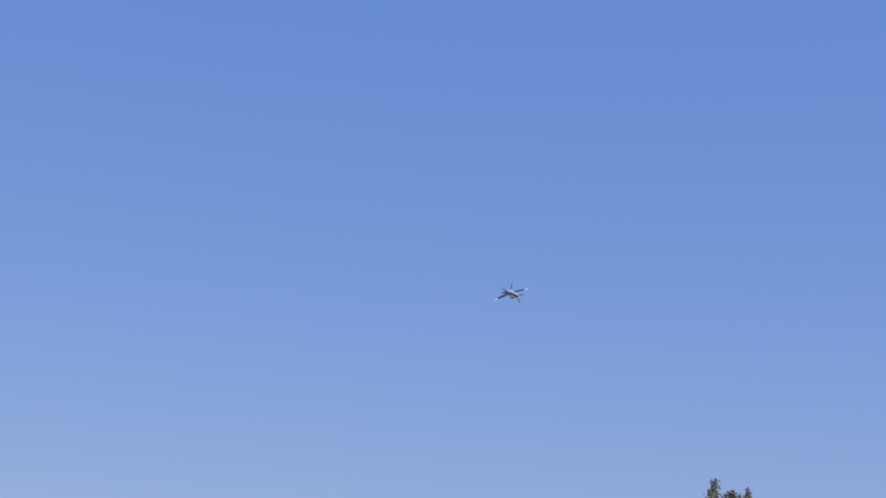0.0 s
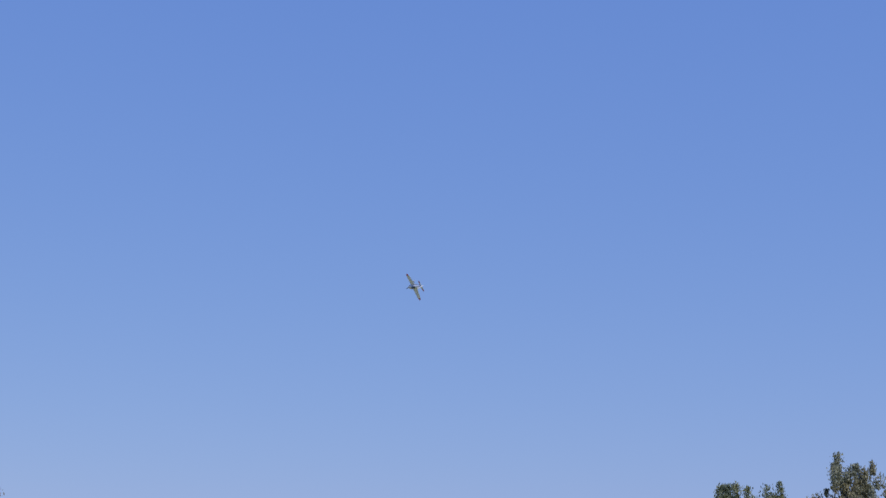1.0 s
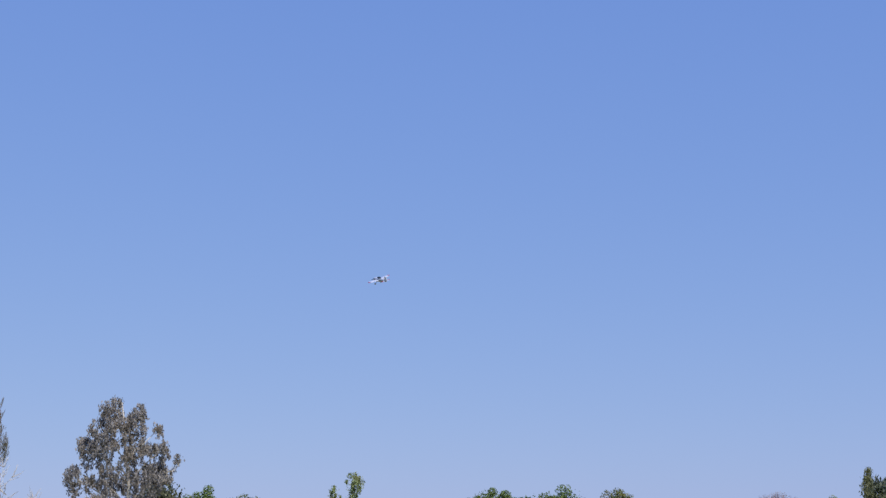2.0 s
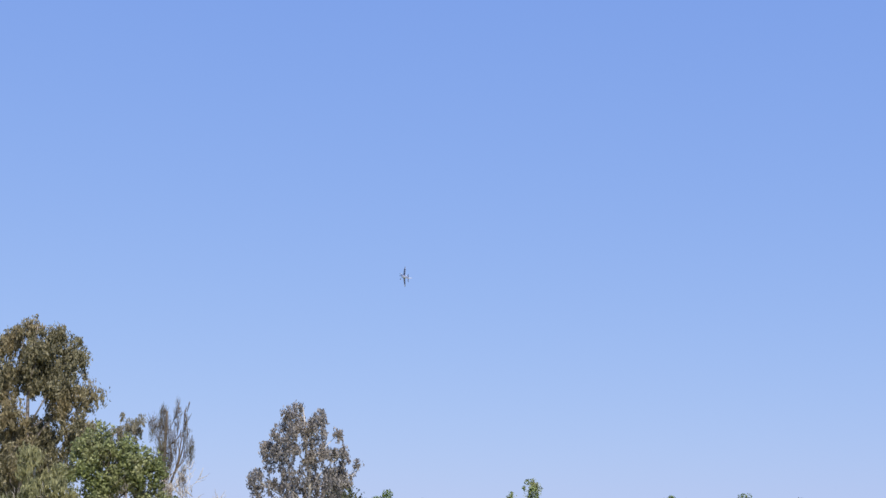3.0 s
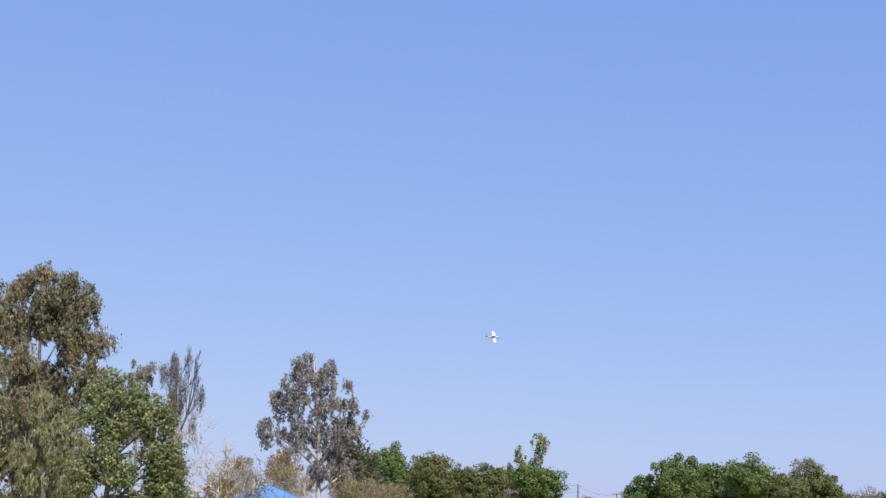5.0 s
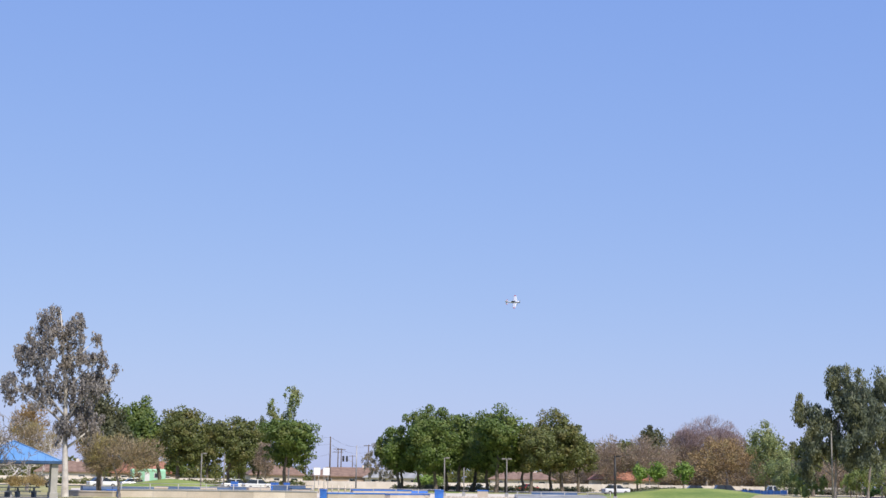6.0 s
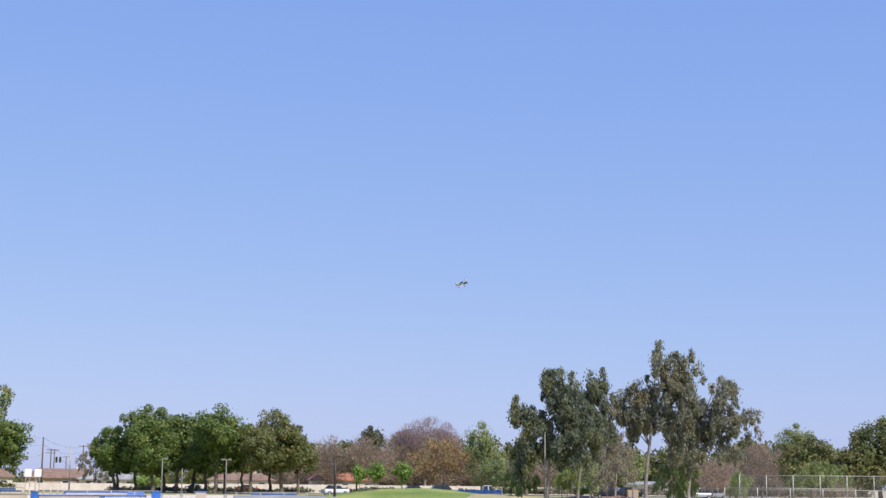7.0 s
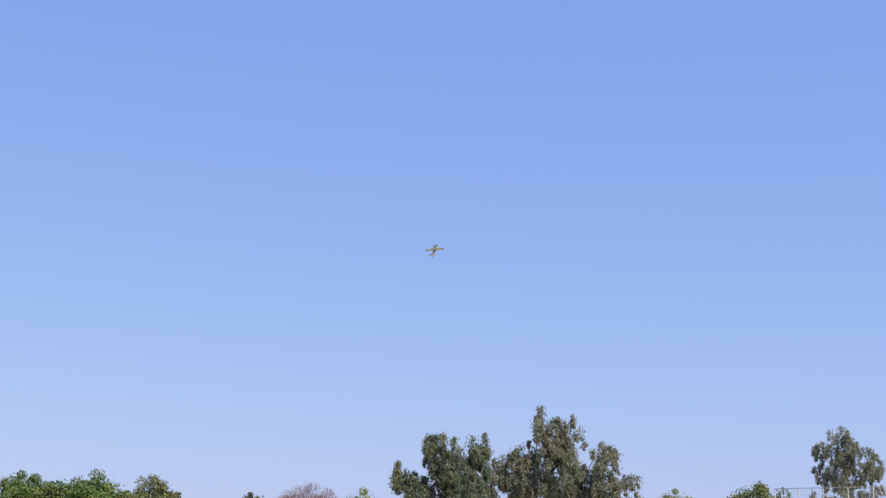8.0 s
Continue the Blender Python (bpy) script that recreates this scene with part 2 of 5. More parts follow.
def tube_data(path, radii, sides=6):
    """Vertices and faces of a tapered tube along a path."""
    verts, faces = [], []
    for i, (p, r) in enumerate(zip(path, radii)):
        a, b = path[max(i - 1, 0)], path[min(i + 1, len(path) - 1)]
        w = (Vector(b) - Vector(a)).normalized()
        u = w.orthogonal().normalized() if abs(w.z) < 0.99 else Vector((1, 0, 0))
        v = w.cross(u)
        for k in range(sides):
            c = 2 * math.pi * k / sides
            verts.append(tuple(Vector(p) + r * (math.cos(c) * u + math.sin(c) * v)))
        if i:
            o, q = (i - 1) * sides, i * sides
            faces += [(o + k, o + (k + 1) % sides, q + (k + 1) % sides, q + k) for k in range(sides)]
    faces += [tuple(range(sides))[::-1], tuple(range(len(verts) - sides, len(verts)))]
    return verts, faces


def tubes(name, runs, material, parent=None, label="", sides=6):
    V, F = [], []
    for path, radii in runs:
        v, f = tube_data(path, radii if isinstance(radii, (list, tuple)) else [radii] * len(path), sides)
        F += [tuple(i + len(V) for i in q) for q in f]
        V += v
    return link(name, V, F, material, parent, label, smooth=True)


# ---- trees ----
STYLE = {  # leaf length, leaf width, layers, hang, clumps per lobe, clump size, bark, trunk width
    "ficus": (0.34, 0.25, 3.3, 0.0, 44, 0.25, BARK, 0.32),
    "ficus_olive": (0.33, 0.23, 3.0, 0.0, 42, 0.25, BARK, 0.31),
    "ficus_shade": (0.3, 0.2, 2.4, 0.5, 40, 0.28, BARK, 0.24),
    "euc_dark": (0.3, 0.12, 2.7, 0.8, 17, 0.3, BARK_GREY, 0.13),
    "euc_tall": (0.29, 0.11, 2.3, 0.8, 22, 0.28, BARK_GREY, 0.16),
    "euc_grey": (0.25, 0.11, 2.0, 0.7, 75, 0.18, BARK_PALE, 0.2),
    "euc_big": (0.27, 0.095, 2.7, 0.75, 75, 0.24, BARK_GREY, 0.18),
    "leafy": (0.2, 0.12, 2.4, 0.3, 55, 0.27, BARK, 0.2),
    "young": (0.22, 0.15, 2.6, 0.1, 34, 0.28, BARK, 0.08),
    "weeping": (0.4, 0.08, 2.2, 1.0, 34, 0.2, BARK, 0.08),
    "weeping_olive": (0.36, 0.08, 2.0, 1.0, 34, 0.24, BARK_PALE, 0.16),
    "pale": (0.23, 0.15, 2.0, 0.1, 34, 0.27, BARK_GREY, 0.18),
    "sapling_pale": (0.3, 0.2, 1.4, 0.1, 18, 0.3, BARK_GREY, 0.12),
    "hedge": (0.3, 0.2, 3.6, 0.0, 50, 0.3, BARK, 0.1),
    "grey_olive": (0.3, 0.08, 1.3, 0.8, 22, 0.22, BARK_GREY, 0.14),
    "brown": (0.6, 0.07, 1.8, -0.5, 60, 0.3, BARK_GREY, 0.2),
    "rust": (0.45, 0.14, 2.4, -0.3, 60, 0.28, BARK_GREY, 0.22),
    "purple": (0.6, 0.05, 2.4, -0.8, 70, 0.3, BARK_GREY, 0.24),
    "dormant": (0.4, 0.05, 1.5, -0.5, 50, 0.32, BARK_GREY, 0.15),
    "poplar": (0.4, 0.035, 0.7, -1.6, 60, 0.36, BARK, 0.34),
    "dry_bush": (0.4, 0.05, 3.0, -1.0, 40, 0.34, BARK, 0.06),
}
DENSE = {"ficus": 3.0, "ficus_olive": 2.6, "ficus_shade": 1.5, "leafy": 0.34, "euc_big": 0.9, "euc_dark": 0.7, "hedge": 2.0, "young": 1.5, "pale": 0.6}
WORDS = {
    "ficus": "dense dark green broadleaf tree with a rounded crown",
    "ficus_olive": "olive-green broadleaf tree with browning leaf tips",
    "euc_dark": "dark drooping gum tree with a grey trunk",
    "euc_tall": "tall open gum tree with olive-brown hanging foliage",
    "euc_grey": "grey-leaved gum tree with a leaning white trunk",
    "euc_big": "very tall shaggy gum tree with brownish hanging leaves",
    "leafy": "fresh green spreading tree with a dark trunk",
    "young": "small bright green young tree on the grass",
    "weeping": "small weeping tree with bright hanging leaves",
    "weeping_olive": "pale olive weeping tree with a whitish trunk",
    "pale": "pale green thinly leaved tree",
    "sapling_pale": "thin pale tree with tufted top shoots",
    "hedge": "clipped bright green hedge bush",
    "grey_olive": "grey-olive willowy tree with thin hanging leaves",
    "brown": "leafless brown tree with a haze of fine twigs",
    "rust": "rust-coloured tree with sparse dry leaves",
    "purple": "large leafless mauve-grey tree with fanned branches",
    "dormant": "half-bare low tree with olive-brown twigs",
    "ficus_shade": "dull dark green tree with thin hanging leaves",
    "dry_bush": "low straw-coloured dry bush",
    "poplar": "narrow upright tree with dark bare branches",
}


def leaves(rng, lobes, style, dense=0.0):
    """Every leaf a bent four-cornered blade, gathered in clumps on the shells of the crown's lobes."""
    length, width, layers, hang, clumps, size, _, _ = style
    P, OUT, BIG = [], [], []
    inner = 1.7
    stray = 0.03 if dense > 2 else 0.13
    for x, y, z, rx, ry, rz in lobes:
        n = int(2.1 * layers * math.pi * rx * rz / (0.5 * length * width))
        n = min(n, 9000)
        k = max(6, int(clumps * rng.uniform(0.8, 1.2)))
        dirs = rng.normal(size=(k, 3))
        dirs /= np.linalg.norm(dirs, axis=1)[:, None]
        shell = rng.uniform(0.15, 0.8 if dense > 2 else 0.92, (k, 1)) ** (0.4 if dense > 2 else 0.6)
        c = dirs * shell
        pick = rng.integers(0, k, n)
        off = rng.normal(size=(n, 3))
        off /= np.linalg.norm(off, axis=1)[:, None]
        r = size * rng.uniform(0.55, 1.25, k)[pick][:, None] * rng.uniform(0.25, 1.0, (n, 1)) ** 0.5
        if hang > 0.5:
            off = off * np.where(off[:, 2:] < 0, (0.9, 0.9, 1.35), (1.0, 1.0, 0.75))
        q = c[pick] + off * r
        loose = rng.random(n) < stray   # single sprays between the clumps
        q[loose] = off[loose] * rng.uniform(0.2, 0.95 if dense > 2 else 1.04, (int(loose.sum()), 1)) ** 0.5
        P.append(q * (rx, ry, rz) + (x, y, z))
        OUT.append(off + 0.6 * dirs[pick])
        BIG.append(np.ones((n, 1)))
        if dense:  # coarser leaves fill the heart of a thick crown
            m = int(dense * math.pi * rx * rz / (0.5 * inner ** 2 * length * width))
            u = rng.normal(size=(m, 3))
            u /= np.linalg.norm(u, axis=1)[:, None]
            P.append(u * rng.uniform(0.05, 0.72 if dense > 2 else 0.62, (m, 1)) ** 0.6 * (rx, ry, rz) + (x, y, z))
            OUT.append(u)
            BIG.append(np.full((m, 1), inner))
    P, OUT, BIG = np.concatenate(P), np.concatenate(OUT), np.concatenate(BIG)
    n = len(P)
    axis = rng.normal(size=(n, 3)) * 0.7
    if hang >= 0:
        axis[:, 2] -= hang * 1.6
    else:
        axis = axis * 0.6 + OUT * 0.8
        axis[:, 2] += -hang
    axis /= np.linalg.norm(axis, axis=1)[:, None]
    face = rng.normal(size=(n, 3)) * 0.34 + OUT * 1.1 + (0, 0, 0.25)
    side = np.cross(axis, face)
    side /= np.linalg.norm(side, axis=1)[:, None] + 1e-9
    nrm = np.cross(side, axis)
    L = length * rng.uniform(0.6, 1.3, (n, 1)) * BIG
    W = width * rng.uniform(0.6, 1.3, (n, 1)) * BIG
    P[:, 2] = np.maximum(P[:, 2], 0.1 + 0.7 * length)
    v = np.stack([P - axis * L / 2, P + side * W / 2 - nrm * W * 0.12, P + axis * L / 2 - nrm * W * 0.2, P - side * W / 2 - nrm * W * 0.12], 1).reshape(-1, 3)
    return v, n


def sprays(rng, lobes, style, dense=0.0):
    """Hanging foliage: narrow leaves strung along sprays that droop from the twigs, with gaps between them."""
    length, width, layers, hang, clumps, size, _, _ = style
    P, SIZE = [], []
    for x, y, z, rx, ry, rz in lobes:
        n = min(int(2.1 * layers * math.pi * rx * rz / (0.5 * length * width)), 9000)
        k = max(5, int(clumps * 0.085 * math.pi * rx * rz * rng.uniform(0.85, 1.15)))
        u = rng.normal(size=(k, 3))
        u /= np.linalg.norm(u, axis=1)[:, None]
        drop = size * 4.2 * rng.uniform(0.4, 1.25, k)
        wide = size * rng.uniform(0.45, 1.15, k)
        head = u * rng.uniform(0.12, 0.95, (k, 1)) ** 0.55 * (rx, ry, rz) + (x, y, z)
        head[:, 2] += 0.45 * drop
        pick = rng.integers(0, k, n)
        f = rng.random(n) ** 1.2
        q = head[pick] + u[pick] * (1, 1, 0) * (0.3 * f * drop[pick])[:, None]
        q[:, 2] -= f * drop[pick]
        q += rng.normal(size=(n, 3)) * (wide[pick] * (0.35 + 0.65 * np.sin(math.pi * np.minimum(f + 0.12, 1.0))))[:, None] * (1, 1, 0.8)
        P.append(q)
        SIZE.append(np.ones((n, 1)))
        if dense:
            m = int(dense * math.pi * rx * rz / (2.0 * length * width))
            v = rng.normal(size=(m, 3))
            v /= np.linalg.norm(v, axis=1)[:, None]
            P.append(v * rng.uniform(0.0, 0.6, (m, 1)) ** 0.7 * (rx, ry, rz) + (x, y, z))
            SIZE.append(np.full((m, 1), 1.9))
    P, SIZE = np.concatenate(P), np.concatenate(SIZE)
    n = len(P)
    axis = rng.normal(size=(n, 3)) * 0.6
    axis[:, 2] -= hang * 1.7
    axis /= np.linalg.norm(axis, axis=1)[:, None]
    side = np.cross(axis, rng.normal(size=(n, 3)))
    side /= np.linalg.norm(side, axis=1)[:, None] + 1e-9
    nrm = np.cross(side, axis)
    L = length * rng.uniform(0.6, 1.4, (n, 1)) * SIZE
    W = width * rng.uniform(0.6, 1.4, (n, 1)) * SIZE
    P[:, 2] = np.maximum(P[:, 2], 0.1 + 0.7 * length)
    v = np.stack([P - axis * L / 2, P + side * W / 2 - nrm * W * 0.12, P + axis * L / 2 - nrm * W * 0.2, P - side * W / 2 - nrm * W * 0.12], 1).reshape(-1, 3)
    return v, n


def quads(name, verts, n, material, parent):
    me = bpy.data.meshes.new(name)
    me.vertices.add(len(verts))
    me.vertices.foreach_set("co", verts.astype(np.float32).ravel())
    me.loops.add(4 * n)
    me.loops.foreach_set("vertex_index", np.arange(4 * n, dtype=np.int32))
    me.polygons.add(n)
    me.polygons.foreach_set("loop_start", np.arange(0, 4 * n, 4, dtype=np.int32))
    me.materials.append(material)
    me.update(calc_edges=True)
    ob = new(name, me)
    ob.parent = parent
    return ob


seeds = iter(range(100, 999))


def tree(kind, az, d, crown, lean=0.0, base=0.0):
    """A tree: tapered trunk, limbs into each lobe of the crown, twigs, and the leaves."""
    rng = np.random.default_rng(next(seeds))
    style = STYLE[kind]
    coarse = max(1.0, d / 240)      # far crowns need fewer, larger leaves
    style = (style[0] * coarse, style[1] * coarse, *style[2:])
    label = WORDS[kind]
    t = thing("tree" if kind != "hedge" else "hedge", at(az, d, base), label, "tree" if kind != "hedge" else "hedge", "trees of the park")
    lobes = []
    for x, z, rx, rz in crown:
        ry = min(max(rx, rz), 1.3 * rx) * rng.uniform(0.85, 1.1)
        lobes.append((x, rng.uniform(-0.5, 0.5) * ry * (len(crown) > 1), z, rx, ry, rz))
    low = min(z - rz for _, _, z, _, _, rz in lobes)
    tall = max(lobes, key=lambda l: l[2])
    top = tall[2] + 0.3 * tall[5]
    fork = max(0.9, min(low * 0.85 + 0.6, top * 0.45))
    w = style[7] * (0.6 + 0.05 * top)
    cx = 0.6 * tall[0] + 0.4 * float(np.mean([l[0] for l in lobes]))
    steps = 7
    trunk = [(0, 0, -0.25)]
    for k in range(steps + 1):
        f = k / steps
        trunk.append((cx * f ** 1.5 + 0.35 * w * rng.normal() * (k > 0) + lean * math.sin(math.pi * f), 0.5 * tall[1] * f ** 1.5 + 0.35 * w * rng.normal() * (k > 0), 0.15 + (top - 0.15) * f))
    width = [w * 1.5, w * 1.1] + [w * (1 - 0.82 * k / steps) for k in range(1, steps + 1)]
    if kind != "hedge":
        for x, y, z, rx, ry, rz in lobes:
            end = Vector((x, y, max(z, fork + 0.3)))
            reach = math.hypot(x - cx, y) * 0.6 + 0.25 * rz
            zs = min(max(fork, end.z - reach - rng.uniform(0, 0.12) * top), top * 0.9)
            f = (zs - 0.15) / (top - 0.15) * steps
            k = min(int(f), steps - 1)
            head = Vector(trunk[k + 1]).lerp(Vector(trunk[k + 2]), f - k)
            mid = head.lerp(end, 0.5) + Vector((0.1 * rx * rng.normal(), 0.15 * ry * rng.normal(), 0.1 * (end.z - head.z) * rng.uniform(-0.5, 1.5)))
            r0 = w * (1 - 0.82 * f / steps) * (0.3 if kind == "poplar" else 0.6)
            group = [([tuple(head), tuple(mid), tuple(end)], [r0, r0 * 0.65, r0 * 0.3])]
            for _ in range(9 if style[3] >= 0 else 16):
                u = rng.normal(size=3)
                u /= np.linalg.norm(u)
                u[2] = abs(u[2]) * (0.8 if style[3] >= 0 else 1.0)
                s = (mid if rng.random() < 0.4 else end).lerp(end, rng.random())
                e = Vector((x + u[0] * rx * 0.85, y + u[1] * ry * 0.85, z + u[2] * rz * 0.85))
                m2 = s.lerp(e, 0.5) + Vector(rng.normal(size=3) * 0.08 * rx)
                group.append(([tuple(s), tuple(m2), tuple(e)], [r0 * 0.32, r0 * 0.2, r0 * 0.07]))
            tubes("limb", group, style[6], t, sides=5)
    tubes("trunk", [(trunk, width)], style[6], t, sides=9)
    v, n = (sprays if style[3] >= 0.6 else leaves)(rng, lobes, style, DENSE.get(kind, 0.0))
    quads("crown", v, n, LEAF[kind], t)
    return t


def bare_tree(az, d, label, trunk_to, tall, width, seed, bark, curl=0.3, depth=4, rise=0.1, spread=(0.5, 1.1), shrink=(0.5, 0.8)):
    """A leafless tree: a trunk that forks and forks again into curving boughs and twigs."""
    rng = np.random.default_rng(seed)
    t = thing("tree", at(az, d), label, "tree", "trees of the park")
    runs = [[] for _ in range(depth + 1)]

    def grow(p, w, length, r, level):
        path, radii, spots = [tuple(p)], [r], []
        for i in range(5):
            w = (w + Vector(rng.normal(size=3) * curl) + Vector((0, 0, rise))).normalized()
            p = p + w * (length / 5)
            path.append(tuple(p))
            radii.append(r * (1 - 0.12 * (i + 1)))
            spots.append((p.copy(), w.copy(), radii[-1]))
        runs[level].append((path, radii))
        if level < depth:
            for k in range(int(rng.integers(3, 5)) + (level > 1)):
                q, v, rr = spots[4] if k == 0 else spots[int(rng.integers(3 if rise > 0.2 and level == 0 else 1, 5))]
                turn = Vector(rng.normal(size=3))
                turn = (turn - v * turn.dot(v)).normalized()
                grow(q, (v + turn * rng.uniform(*spread)).normalized(), length * rng.uniform(*shrink), max(0.034, rr * rng.uniform(0.6, 0.85)), level + 1)

    grow(Vector((0, 0, -0.2)), Vector((trunk_to, 0, 1)).normalized(), tall * 0.42, width, 0)
    for name, group in zip(("trunk", "bough", "branch", "twigs", "twigs"), runs):
        tubes(name, group, bark, t, sides=6 if name in ("trunk", "bough") else 4)
    return t


# ---- ground ----
def ring_sheet(name, radii, material, height=lambda x, y: 0.0, sector=(0, 360), steps=96, z=0.0, **tags):
    V, F = [], []
    a0, a1 = sector
    whole = a1 - a0 >= 360
    m = steps if whole else steps + 1
    for r in radii:
        for k in range(m):
            a = radians(a0 + (a1 - a0) * k / steps)
            x, y = -math.sin(a) * r, math.cos(a) * r
            V.append((x, y, z + height(x, y)))
    for i in range(len(radii) - 1):
        for k in range(steps):
            k2 = (k + 1) % m
            F.append((i * m + k, i * m + k2, (i + 1) * m + k2, (i + 1) * m + k))
    if whole:
        F.append(tuple(range(m - 1, -1, -1)))
    ob = link(name, V, [f[::-1] for f in F], material, smooth=True)
    return tagged(ob, **tags)


ring_sheet("ground", [0.001, 10, 30, 60, 90, 120, 150, 200, 260, 340, 500, 800, 1500, 3000], GRASS, kind="structure", label="dry mown lawn of a flat park", category="ground")
ring_sheet("pavement", [140, 160, 180, 200, 226], SAND, sector=(-1.0, 20.0), steps=40, z=0.02, kind="structure", label="pale sandy yard behind the lawn", category="pavement")
ring_sheet("pavement", [158, 175, 200, 226], SAND, sector=(-24.0, -7.4), steps=40, z=0.02, kind="structure", label="pale gravel path and parking strip", category="pavement")
ring_sheet("road", [285, 300, 315], ASPHALT, sector=(-34.0, 40.0), steps=70, z=0.03, kind="structure", label="asphalt street behind the park", category="road")
ring_sheet("road", [226.5, 240, 252], ASPHALT, sector=(-24.0, 0.8), steps=40, z=0.03, kind="structure", label="asphalt car park lane", category="road")


ring_sheet("ground", [230, 245, 262, 280], GREEN_GRASS, sector=(5.6, 9.2), steps=16, z=0.02, kind="structure", label="strip of watered green lawn under the trees", category="ground")


def mound(az, d, rx, ry, h, material, label, name="ground"):
    n = 28
    V, F = [], []
    m = at(az, d)
    for j in range(n + 1):
        for i in range(n + 1):
            x, y = (2 * i / n - 1), (2 * j / n - 1)
            q = max(0.0, 1 - x * x - y * y)
            bump = 0.12 * noise.noise(Vector((x * 3, y * 3, az)))
            V.append(tuple(m @ Vector((x * rx, y * ry, h * q ** 1.5 * (1 + bump) - (0.06 if q <= 0 else -0.01)))))
    for j in range(n):
        for i in range(n):
            a = j * (n + 1) + i
            F.append((a, a + 1, a + n + 2, a + n + 1))
    return tagged(link(name, V, F, material, smooth=True), label, "grass mound", kind="structure")


mound(-3.2, 172, 14.5, 15, 1.31, GREEN_GRASS, "low mound of watered green grass")
mound(-6.3, 170, 9.5, 13, 0.85, DRY_BANK, "dry tan grass shoulder of the mound")
mound(-10.9, 168, 4.0, 4, 0.75, MULCH, "heap of reddish bark mulch under trees")
mound(-9.6, 163, 4.6, 5, 0.7, MULCH, "heap of reddish bark mulch under trees")
ring_sheet("ground", [119, 130, 140, 150, 160], DRY_BANK, sector=(19.2, 31.0), steps=24, z=0.015, kind="structure", label="bare tan earth round the pavilion", category="ground")
mound(16.4, 200, 9.8, 12, 1.5, GREEN_GRASS, "low green grass bank beyond the skate yard")

